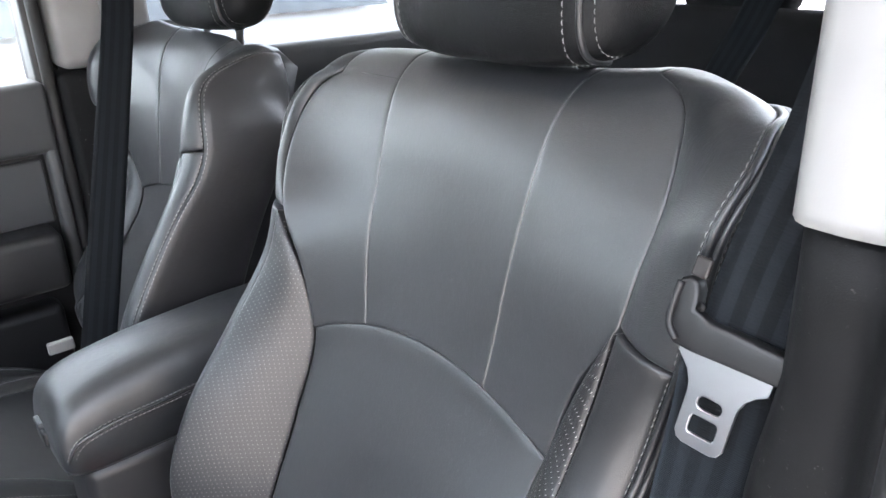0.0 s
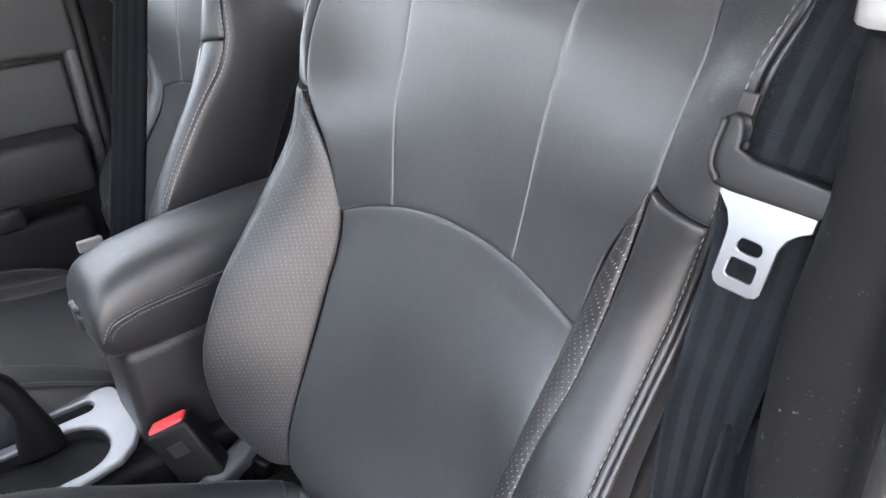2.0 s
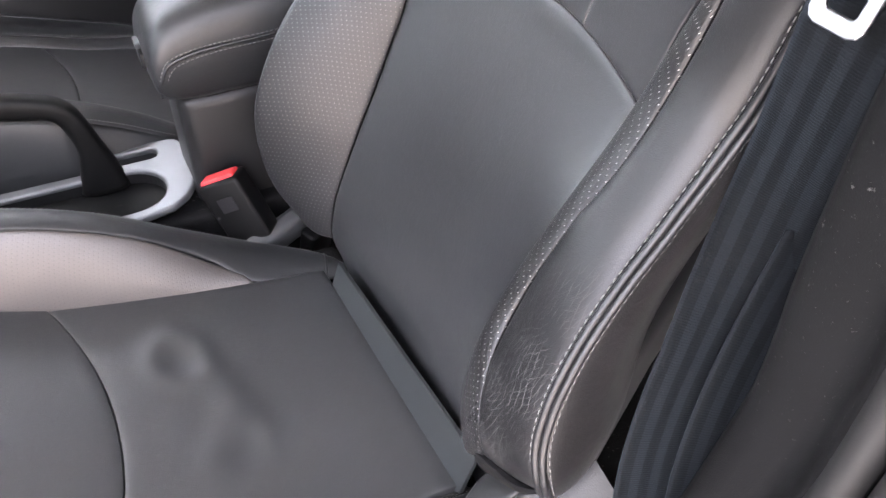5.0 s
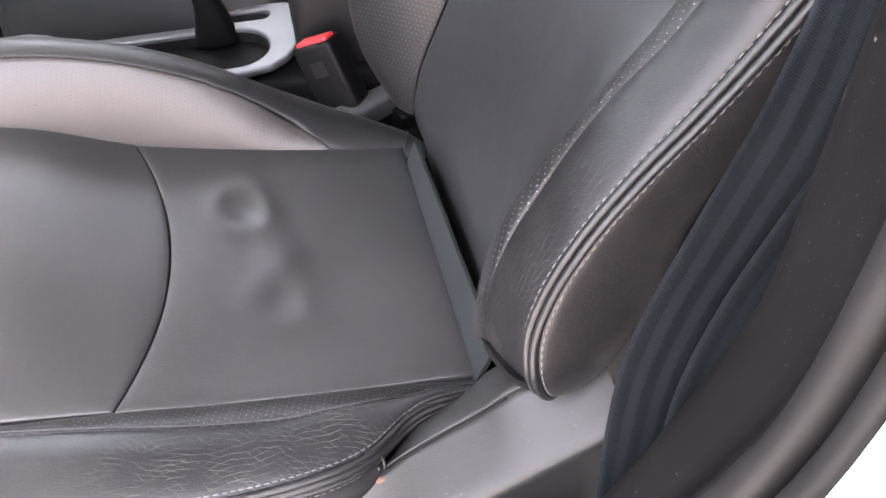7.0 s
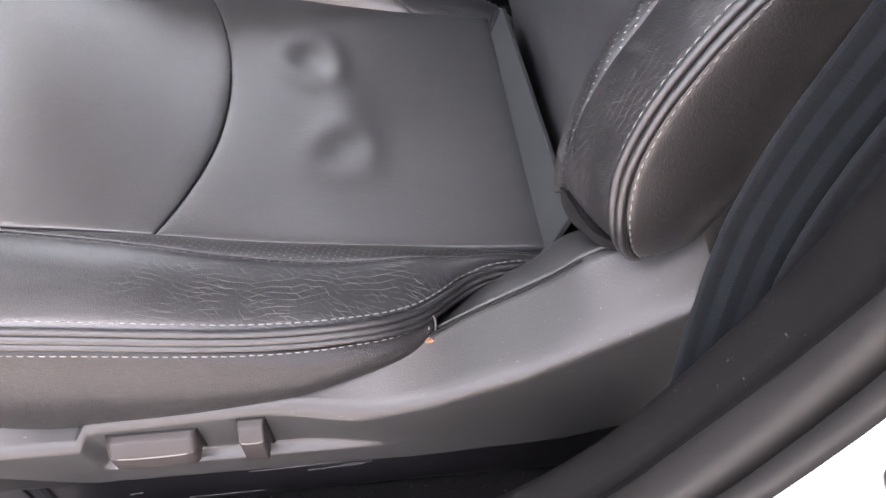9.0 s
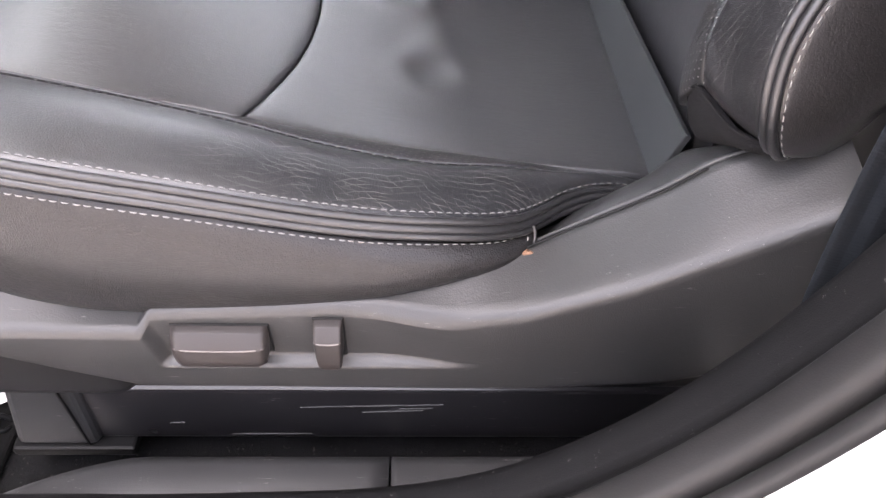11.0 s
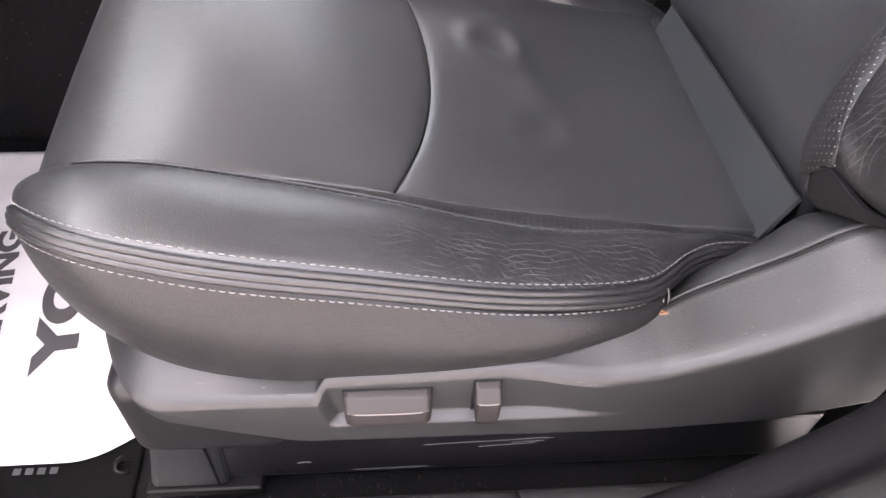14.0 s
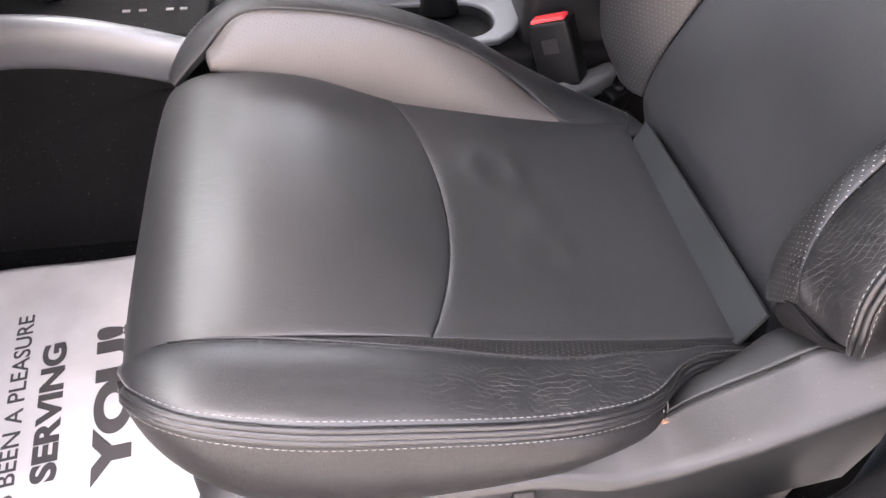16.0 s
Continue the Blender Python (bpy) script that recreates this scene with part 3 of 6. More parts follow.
def b_pillar():
    pil = empty("b_pillar", (0.30, 0.08, 0.45), "black plastic door pillar trim, pale grey above, with rubber door seal", "pillar", kind="structure")
    low = [(-0.10, 0.118), (-0.02, 0.118), (-0.008, 0.116), (-0.002, 0.112), (0.001, 0.107), (0.002, 0.098), (0.001, 0.088), (0.0, 0.083), (0.003, 0.078), (0.010, 0.073), (0.018, 0.069), (0.020, 0.064), (-0.03, 0.062), (-0.10, 0.062)]
    q = bez([PILLAR_LINE(t)[0] for t in np.linspace(0, 1, 30)])
    z = q(np.linspace(0, 1, 400))
    t_split = np.linspace(0, 1, 400)[np.argmin(np.abs(z[:, 1] - 1.192))]
    v, f = loft(pillar_rows(cut(q, t_split, 1), low), True)
    # the trim swells inwards behind the belt
    v = [(x, y + max(0.0, y - 0.083) / 0.035 * float(np.interp(z, [0.60, 0.72, 0.80, 0.94, 1.06, 1.12], [0.0, 0.003, 0.008, 0.016, 0.010, 0.0])), z) for x, y, z in v]
    raw("lower_trim", v, f, PILLAR, pil, "black grained plastic lower pillar trim, dusty and scuffed")
    up = [(e + 0.003, y + (0.004 if y > 0.1 else -0.002)) for e, y in low]
    v, f = loft(pillar_rows(cut(q, 0, t_split - 0.002), up), True)
    raw("upper_trim", v, f, PILLAR_UP, pil, "pale grey plastic upper pillar trim")
    a = np.linspace(0, 2 * math.pi, 14, endpoint=False)
    bead = [(0.018 + 0.012 * math.cos(k), 0.056 + 0.0095 * math.sin(k)) for k in a]
    v, f = loft(pillar_rows(q, bead), True)
    raw("door_seal", v, f, RUBBER, pil, "soft black rubber door seal")
    lip = [(-0.02, 0.044), (0.024, 0.044), (0.029, 0.041), (0.031, 0.036), (0.030, 0.030), (-0.02, 0.028)]
    v, f = loft(pillar_rows(q, lip), True)
    raw("seal_lip", v, f, RUBBER, pil, "grey rubber seal lip")
    steel = [(-0.16, 0.045), (-0.02, 0.042), (0.018, 0.036), (0.026, 0.0295), (0.034, 0.026), (0.037, 0.018), (0.036, 0.0), (0.031, -0.016), (0.020, -0.030), (0.0, -0.042), (-0.16, -0.05)]
    v, f = loft(pillar_rows(q, steel), True)
    raw("painted_flange", v, f, PAINT, pil, "glossy white painted door frame")
    return pil


b_pillar()


def door_striker():
    s = empty("door_striker", (0.245, 0.0, 0.83), "dark metal door striker bolted to the white door frame", "door striker")
    up, out = Vector((0.30, 0.0, 0.954)).normalized(), Vector((-0.954, 0.0, 0.30)).normalized()
    m = Matrix((Vector((0, -1, 0)), up, out)).transposed().to_4x4()
    m.translation = Vector((0.2445, -0.001, 0.858)) + out * 0.003
    part("plate", slab(rounded(0.028, 0.052, 0.008), 0.005, 0.0012, m=m), BLACK, s, smooth=False)
    q = np.array([m @ Vector(p) for p in ((0.006, -0.018, 0.002), (0.006, -0.019, 0.018), (0.006, -0.012, 0.024), (0.006, 0.006, 0.024), (0.006, 0.014, 0.018), (0.006, 0.014, 0.002))])
    v, f = tube(bez(q)(np.linspace(0, 1, 30)), 0.0045, 10)
    raw("loop", v, f, RAIL, s)
    for y in (-0.0185, 0.0195):
        v, f = tube([tuple(m @ Vector((-0.006, y, z))) for z in (0.002, 0.0045, 0.006)], 0.0055, 12)
        raw("bolt", v, f, STEEL, s)


door_striker()


def sill_trim():
    s = empty("sill_trim", (0, 0.12, 0.40), "dark grey plastic door sill trim with a scuffed edge", "sill trim", kind="structure")
    sec = [(0.175, 0.330), (0.166, 0.40), (0.158, 0.428), (0.153, 0.436), (0.146, 0.4385), (0.12, 0.437), (0.09, 0.432), (0.06, 0.424), (0.04, 0.41), (0.04, 0.33)]
    for name, x0, x1 in (("front_plate", -0.95, 0.0145), ("rear_plate", 0.0165, 0.30)):
        rows = []
        for x in np.linspace(x0, x1, 60):
            lift = -0.055 * float(np.clip((-0.17 - x) / 0.14, 0, 1)) ** 1.5 * 0.6
            edge = 0.028 * float(np.clip((-0.17 - x) / 0.14, 0, 1)) ** 1.5
            rows.append([(x, y - edge * (0.5 + 0.5 * (y > 0.1)), max(0.329, z + lift)) for y, z in sec])
        v, f = loft(rows, True)
        raw(name, v, f, TRIM_LOW, s)
    return s


sill_trim()


def far_side():
    """The closed passenger side: doors, pillar, window openings."""
    y0, y1 = 1.445, 1.53
    d = empty("passenger_door", (-0.2, 1.48, 0.4), "closed black leather-trimmed passenger door with its window up", "car door")
    part("panel", block((-1.04, y0, 0.30), (0.285, y1, 1.085), 0.02), BLACK, d)
    part("upper_pad", block((-0.85, y0 - 0.03, 0.975), (0.292, y0 + 0.05, 1.10), 0.012, 4), DOOR, d, "dark grey padded door top", True)
    part("edge_seal", block((0.286, y0 + 0.02, 0.36), (0.330, y1 - 0.004, 1.60), 0.004, 2), RUBBER, d, "black rubber along the door's edge")
    part("insert", block((-0.6, y0 - 0.012, 0.845), (0.262, y0 + 0.02, 0.965), 0.006, 3), DOOR, d, "dark grey door insert", True)
    part("armrest", block((-0.55, y0 - 0.075, 0.735), (0.255, y0 + 0.02, 0.845), 0.018, 4), LEATHER_MATTE, d, "padded black leather door armrest", True)
    part("pocket", block((-0.7, y0 - 0.045, 0.42), (0.235, y0 + 0.02, 0.70), 0.02, 3), BLACK, d, "black plastic door pocket", True)
    part("pull_cup", block((-0.05, y0 - 0.085, 0.70), (0.12, y0 - 0.03, 0.745), 0.012, 3), BLACK, d, smooth=True)
    part("edge_trim", block((0.268, y0 - 0.03, 0.62), (0.290, y0 + 0.03, 0.985), 0.008, 3), DOOR, d, "grey plastic door edge", True)
    part("window_frame", block((0.285, y0, 1.09), (0.318, y1, 1.60), 0.008), BLACK, d)
    part("window_frame", block((-0.85, y0, 1.485), (0.3, y1, 1.60), 0.008), BLACK, d)
    # unseen panel added to block low sky that shone on the backrest
    corner = Matrix.Translation((0, 1.49, 0)) @ Euler((radians(90), 0, 0)).to_matrix().to_4x4()
    part("window_corner", slab([(-0.93, 1.06), (-0.47, 1.06), (-0.52, 1.24), (-0.60, 1.36), (-0.66, 1.36)], 0.05, 0.006, 2, corner), BLACK, d, "unseen black panel added to block low sky in the window's front corner")
    glass = part("window_glass", block((-0.8, 1.495, 1.08), (0.29, 1.499, 1.57), 0), GLASS, d)
    glass.visible_shadow = False
    r = empty("rear_passenger_door", (0.9, 1.48, 0.4), "closed black-trimmed rear passenger door with its window up", "car door")
    part("panel", block((0.5, y0, 0.36), (1.45, y1, 1.09), 0.02), BLACK, r)
    part("upper_pad", block((0.5, y0 - 0.03, 1.0), (1.45, y0 + 0.05, 1.118), 0.02, 4), LEATHER, r, "black padded door top", True)
    part("armrest", block((0.6, y0 - 0.06, 0.74), (1.3, y0 + 0.02, 0.84), 0.02, 3), LEATHER, r, smooth=True)
    part("window_frame", block((1.40, y0, 1.1), (1.5, y1, 1.6), 0.01), BLACK, r)
    part("window_frame", block((0.5, y0, 1.455), (1.5, y1, 1.60), 0.01), BLACK, r)
    glass = part("window_glass", block((0.5, 1.495, 1.09), (1.42, 1.499, 1.57), 0), GLASS_REAR, r)
    glass.visible_shadow = False
    p = empty("far_pillar", (0.4, 1.45, 0.4), "passenger-side door pillar, black below and pale grey above", "pillar", kind="structure")
    part("lower_trim", block((0.312, 1.405, 0.36), (0.50, 1.53, 1.112), 0.015, 3), PILLAR, p, "black plastic lower pillar trim", True)
    part("upper_trim", block((0.32, 1.402, 1.1145), (0.49, 1.53, 1.62), 0.02, 4), PILLAR_UP, p, "pale grey plastic upper pillar trim", True)
    part("guide_cover", block((0.40, 1.39, 1.20), (0.455, 1.42, 1.40), 0.006, 3), PILLAR_UP, p, smooth=True)
    v, f = tube([(0.301, 1.425, z) for z in np.linspace(0.4, 1.58, 20)], 0.011, 10)
    raw("door_seal", v, f, RUBBER, p)
    c = empty("far_rear_pillar", (1.7, 1.45, 0.4), "passenger-side rear pillar in pale grey and black trim", "pillar", kind="structure")
    part("lower_trim", block((1.47, 1.40, 0.36), (2.0, 1.53, 1.10), 0.02, 3), BLACK, c)
    part("upper_trim", block((1.52, 1.40, 1.105), (2.0, 1.53, 1.62), 0.02, 3), PILLAR_UP, c)


def near_rear_side():
    d = empty("rear_driver_door", (0.9, 0.05, 0.4), "closed white rear door behind the driver, black trimmed inside", "car door")
    part("panel", block((0.46, 0.02, 0.36), (1.5, 0.12, 1.09), 0.02), BLACK, d)
    part("outer_skin", block((0.33, -0.06, 0.36), (1.5, -0.01, 1.10), 0.02), PAINT, d, "white painted outer skin")
    part("window_frame", block((0.46, 0.02, 1.455), (1.5, 0.105, 1.60), 0.01), BLACK, d)
    part("window_frame", block((1.40, 0.02, 1.1), (1.5, 0.11, 1.56), 0.01), BLACK, d)
    g = part("window_glass", block((0.46, 0.055, 1.09), (1.41, 0.059, 1.56), 0), GLASS_REAR, d)
    g.visible_shadow = False
    c = empty("near_rear_pillar", (1.7, 0.08, 0.4), "driver-side rear pillar in pale grey and black trim", "pillar", kind="structure")
    part("lower_trim", block((1.51, 0.05, 0.36), (2.0, 0.18, 1.10), 0.02), BLACK, c)
    part("upper_trim", block((1.52, 0.05, 1.105), (2.0, 0.18, 1.62), 0.02), PILLAR_UP, c)


gm, gt, gb = material("window_glass")
gb.inputs["Transmission Weight"].default_value = 1.0
gb.inputs["Roughness"].default_value = 0.02
gb.inputs["IOR"].default_value = 1.1
gb.inputs["Base Color"].default_value = (0.68, 0.72, 0.71, 1)
GLASS = gm
rm, rt, rb = material("tinted_rear_glass")
rb.inputs["Transmission Weight"].default_value = 1.0
rb.inputs["Roughness"].default_value = 0.02
rb.inputs["IOR"].default_value = 1.1
rb.inputs["Base Color"].default_value = (0.34, 0.36, 0.365, 1)
GLASS_REAR = rm
# glass of the unseen windscreen, darkened to dim the light from the front
sm, st, sb = material("dimmed_windscreen_glass")
sb.inputs["Transmission Weight"].default_value = 1.0
sb.inputs["Roughness"].default_value = 0.02
sb.inputs["IOR"].default_value = 1.1
sb.inputs["Base Color"].default_value = (0.38, 0.42, 0.42, 1)
GLASS_SCREEN = sm
far_side()
near_rear_side()


def front_end():
    w = empty("windscreen", (-0.75, CENTRE, 1.0), "raked windscreen between pale pillars", "windscreen")
    q = [(-1.05, 1.03), (-0.49, 1.52)]
    for name, y in (("near_post", 0.13), ("far_post", 1.46)):
        v, f = tube([(q[0][0], y, q[0][1]), (-0.775, y, 1.285), (q[1][0], y, q[1][1])], 0.055, 12)
        raw(name, v, f, PILLAR_UP, w)
    v = [(q[0][0], 0.12, q[0][1]), (q[0][0], 1.47, q[0][1]), (q[1][0], 1.47, q[1][1]), (q[1][0], 0.12, q[1][1])]
    v += [(x - 0.004, y, z + 0.004) for x, y, z in v]
    g = raw("glass", v, [(0, 1, 2, 3), (7, 6, 5, 4), (0, 4, 5, 1), (1, 5, 6, 2), (2, 6, 7, 3), (3, 7, 4, 0)], GLASS_SCREEN, w, smooth=False)
    g.visible_shadow = False
    d = empty("dashboard", (-0.85, CENTRE, 0.7), "unseen black dashboard, extended to block low light from the windscreen", "dashboard")
    # unseen; top, hood and column are extended to block low front light
    part("top", block((-1.00, 0.16, 0.84), (-0.54, 1.43, 1.02), 0.05, 4), BLACK, d, smooth=True)
    part("instrument_hood", block((-0.86, 0.26, 0.98), (-0.54, 0.61, 1.12), 0.05, 4), BLACK, d, smooth=True)
    part("lower", block((-0.99, 0.16, 0.62), (-0.64, 1.43, 0.86), 0.03, 4), BLACK, d, smooth=True)
    part("column_shroud", block((-0.70, 0.36, 0.78), (-0.42, 0.50, 0.92), 0.03, 4), BLACK, d, smooth=True)


front_end()


# ---- the driver's and passenger's seats ----
YC = 0.432      # middle of the driver's seat, across


def front_seat(off, driver):
    res = 1.0 if driver else 0.6
    off = np.asarray(off, float)
    label = "black leather power driver's seat with grey stitching and creased bolsters" if driver else "black leather passenger seat with grey stitching"
    seat = empty("car_seat", tuple(Vector((-0.05, YC, 0.37)) + Vector(off)), label, "car seat", "front seats")

    back_in = np.array((0.42, YC, 0.95)) + off      # inside the backrest padding
    pad_in = np.array((-0.05, YC, 0.40)) + off

    def B(keys):
        return bez(np.asarray(keys, float) + off)

    def pan(name, surf, nu, nv, mat, label="", **kw):
        kw["puff"], kw["wide"] = 0.55 * kw.get("puff", 0.004), 0.6 * kw.get("wide", 0.006)
        return panel(name, surf, max(8, int(nu * res)), max(8, int(nv * res)), mat, seat, label, **kw)

    # --- cushion: edges of the middle panels and the bolster seams, from the rear to the front
    in_lo = by_key([(0.225, 0.275, 0.614), (0.16, 0.278, 0.617), (0.10, 0.280, 0.622), (0.03, 0.281, 0.632), (-0.02, 0.281, 0.641), (-0.08, 0.280, 0.657), (-0.18, 0.278, 0.6775), (-0.225, 0.2775, 0.6835), (-0.26, 0.277, 0.6845)], 0)
    in_hi = by_key([(0.225, 0.592, 0.612), (0.16, 0.597, 0.613), (0.116, 0.601, 0.617), (0.02, 0.606, 0.634), (-0.08, 0.611, 0.657), (-0.18, 0.612, 0.6965), (-0.225, 0.612, 0.7055), (-0.26, 0.612, 0.7075)], 0)

    def arc(a):
        return -0.081 - 0.004 * a + 0.036 * (1 - np.abs(2 * a - 1) ** 2.1)

    def dent(x, y):
        z = np.zeros_like(x)
        if driver:
            for cx, cy, r, up, dn in ((0.018, 0.512, 0.026, 0.0028, 0.0012), (0.045, 0.390, 0.026, 0.0014, 0.0008)):
                th = np.arctan2(y - cy, x - cx)
                d = np.hypot((x - cx) / 1.0, (y - cy) / 1.15) * (1 + 0.07 * np.sin(2 * th + cx * 60) + 0.05 * np.sin(3 * th + 1.0))
                z += up * np.exp(-((d - r) / 0.012) ** 2) * (0.8 + 0.2 * np.sin(th + 0.6)) - dn * np.exp(-(d / (r * 0.62)) ** 2) * (1 + 0.25 * np.cos(3 * th) * np.clip(d / r, 0, 1))
            z += 0.0022 * np.exp(-(((x - 0.05) / 0.02) ** 2 + ((y - 0.45) / 0.03) ** 2))
        return z

    crown = by_key([(-0.29, -0.008), (-0.23, -0.011), (-0.16, -0.0095), (-0.06, 0.001), (0.05, 0.008), (0.13, 0.006), (0.215, 0.0)], 0)

    def middle(x, a):
        p, q = in_lo(x), in_hi(x)
        r = p + (q - p) * a[:, None]
        hollow = crown(x)[:, 1]
        r[:, 2] -= hollow * (1 - np.abs(2 * a - 1) ** 2.4)
        r[:, 2] += dent(r[:, 0], r[:, 1])
        return r

    def rear_surf(a, b):
        x0 = arc(a)
        xr = 0.204 - 0.008 * a
        x = xr + (x0 - xr) * b
        r = middle(x, a)
        r[:, 2] -= 0.004 * np.exp(-(xr - x) / 0.010)
        r[:, 2] -= 0.0022 * np.exp(-(x - x0) / 0.020)
        return r + off

    nose = np.array([(-0.26, 0.0), (-0.285, -0.0030), (-0.308, -0.0105), (-0.327, -0.024), (-0.339, -0.044), (-0.342, -0.068), (-0.337, -0.094), (-0.322, -0.118), (-0.295, -0.138)])
    nose_l = np.concatenate(([0], np.cumsum(np.linalg.norm(np.diff(nose, axis=0), axis=1))))
    nose_f = bez(nose)

    def front_surf(a, b):
        # from the arched seam forward, then over and down the rounded front
        x0 = arc(a)
        flat = x0 + 0.26
        s = b * (flat + nose_l[-1])
        x = np.where(s < flat, x0 - s, -0.26)
        r = middle(x, a)
        over = np.clip((s - flat) / nose_l[-1], 0, 1)
        n = nose_f(over)
        r[:, 0] = np.where(s < flat, r[:, 0], n[:, 0])
        r[:, 2] += np.where(s < flat, 0, n[:, 1])
        # the top begins to fall away well before the rounded front
        ahead = np.where(s < flat, -0.15 - x, 0.11 + 0.06 * over)
        r[:, 2] -= 0.55 * np.clip(ahead, 0, 0.17) ** 2 * (1 - np.abs(2 * a - 1) ** 3)
        pull = np.abs(2 * a - 1) ** 4 * over
        r[:, 0] += 0.012 * pull
        r[:, 2] += 0.004 * np.exp(-(x0 - x + np.maximum(s - flat, 0)) / 0.02) * -0.2
        return r + off

    pan("cushion_rear_panel", rear_surf, 110, 96, LEATHER_SEAT, "black leather cushion panel with two round dents", puff=0.0024, wide=0.005, ref=pad_in)
    pan("cushion_front_panel", front_surf, 80, 110, LEATHER_SEAT, "smooth black leather front cushion panel", puff=0.0026, wide=0.007, ref=pad_in)

    # outer bolster: wall from the insert, seam, flat top, double piping, side skirt
    c_in = B([(0.215, 0.272, 0.608), (0.10, 0.280, 0.622), (0.03, 0.281, 0.632), (-0.02, 0.281, 0.641), (-0.08, 0.280, 0.656), (-0.18, 0.278, 0.674), (-0.25, 0.277, 0.686), (-0.295, 0.276, 0.682), (-0.320, 0.276, 0.660)])
    c_top = B([(0.205, 0.268, 0.604), (0.10, 0.258, 0.634), (0.037, 0.254, 0.641), (-0.025, 0.256, 0.653), (-0.08, 0.259, 0.668), (-0.18, 0.264, 0.690), (-0.25, 0.267, 0.700), (-0.292, 0.270, 0.694), (-0.318, 0.272, 0.672)])
    c_pipe = B([(0.215, 0.266, 0.606), (0.200, 0.262, 0.612), (0.175, 0.258, 0.619), (0.150, 0.254, 0.621), (0.132, 0.245, 0.622), (0.118, 0.233, 0.624), (0.104, 0.221, 0.628), (0.085, 0.211, 0.633), (0.05, 0.201, 0.642), (0.0, 0.194, 0.652), (-0.10, 0.188, 0.677), (-0.20, 0.188, 0.699), (-0.27, 0.203, 0.707), (-0.302, 0.226, 0.700), (-0.326, 0.262, 0.676)])
    c_pipe2 = B([(0.215, 0.262, 0.594), (0.200, 0.256, 0.601), (0.175, 0.250, 0.609), (0.150, 0.246, 0.611), (0.132, 0.238, 0.611), (0.118, 0.227, 0.613), (0.104, 0.2145, 0.617), (0.085, 0.204, 0.622), (0.05, 0.194, 0.631), (0.0, 0.187, 0.641), (-0.10, 0.181, 0.666), (-0.20, 0.181, 0.688), (-0.27, 0.197, 0.696), (-0.305, 0.221, 0.689), (-0.330, 0.262, 0.664)])
    c_low = B([(0.106, 0.2065, 0.603), (0.094, 0.198, 0.602), (0.06, 0.186, 0.600), (0.0, 0.179, 0.588), (-0.10, 0.177, 0.578), (-0.18, 0.180, 0.578), (-0.235, 0.192, 0.583), (-0.268, 0.215, 0.580), (-0.290, 0.26, 0.560)])
    out_in = np.array((-0.05, 0.225, 0.50)) + off
    inn_in = np.array((-0.05, 0.668, 0.45)) + off
    skirt_top = B([(0.109, 0.2160, 0.6165), (0.10, 0.2115, 0.618), (0.085, 0.203, 0.6215), (0.05, 0.193, 0.630), (0.0, 0.186, 0.640), (-0.10, 0.180, 0.665), (-0.20, 0.180, 0.687), (-0.27, 0.196, 0.695), (-0.305, 0.220, 0.688), (-0.330, 0.262, 0.663)])
    pan("bolster_perforated_lip", ruled(c_top, c_in, 0.001, out_in), 12, 90, LEATHER_PERF if driver else LEATHER_PERF_BLACK, "narrow perforated leather strip", puff=0.002, wide=0.003, ref=out_in)
    pan("bolster_top", ruled(c_pipe, c_top, 0.0065, out_in, 2.2), 44, 130, LEATHER_WORN if driver else LEATHER, "creased, rubbed black leather cushion bolster" if driver else "", puff=0.003, wide=0.004, ref=out_in)
    pan("bolster_side", ruled(skirt_top, c_low, 0.010, pad_in), 30, 110, LEATHER_SIDE, "black leather cushion side", puff=0.003, wide=0.004, ref=pad_in)
    ts = np.linspace(0.0, 1, 130)
    P1, P2 = c_pipe(ts), c_pipe2(ts)
    for k, r in ((0.14, 0.0027), (0.5, 0.0034), (0.86, 0.0027)):
        q = P1 + (P2 - P1) * k + np.array((0, -0.0012, 0.0006))
        q[-9:] += np.linspace(0, 1, 9)[:, None] * np.array((0.016, 0.004, -0.010))     # runs in under the front corner
        v, f = tube(q, r, 8)
        raw("piping", v, f, CORD, seat, "black leather piping")
    q, o = on_skin(ruled(c_pipe, c_top, 0.0065, out_in, 2.2), 0.05, out_in)
    v, f = stitches(q, 0.01, 0.99, o)
    raw("stitching", v, f, THREAD, seat, "pale grey stitching")
    q, o = on_skin(ruled(skirt_top, c_low, 0.010, pad_in), 0.038, pad_in)
    v, f = stitches(q, 0.01, 0.99, o)
    raw("stitching", v, f, THREAD, seat, "pale grey stitching")
    if driver:
        # turned and sewn rear edge of the side cover
        fold = bez([(0.107, 0.2185, 0.6235), (0.1095, 0.2145, 0.618), (0.1090, 0.2095, 0.611), (0.1055, 0.2055, 0.604)])
        v, f = tube(fold(np.linspace(0, 0.9, 24)), 0.0011, 8)
        raw("fold", v, f, LEATHER_MATTE, seat, "turned leather edge")
        v, f = stitches(shifted(fold, (-0.005, -0.0032, 0.0)), 0.1, 0.95, (0.2, -1.0, 0.3), 0.0045, 0.003)
        raw("stitching", v, f, THREAD, seat)
    q, o = on_skin(ruled(c_pipe, c_top, 0.0065, out_in, 2.2), 0.96, out_in)
    v, f = stitches(q, 0.12, 0.80, o, 0.0078, 0.0020, 0.0004)
    raw("stitching", v, f, THREAD, seat)

    # raised edge where the bolster's top meets the perforated strip, and the short seam round the front corner
    v, f = tube(c_top(np.linspace(0.06, 0.90, 110)) + np.array((0, 0.0006, 0.0002)), 0.0012, 8)
    raw("welt", v, f, CORD, seat, "thin raised leather edge")
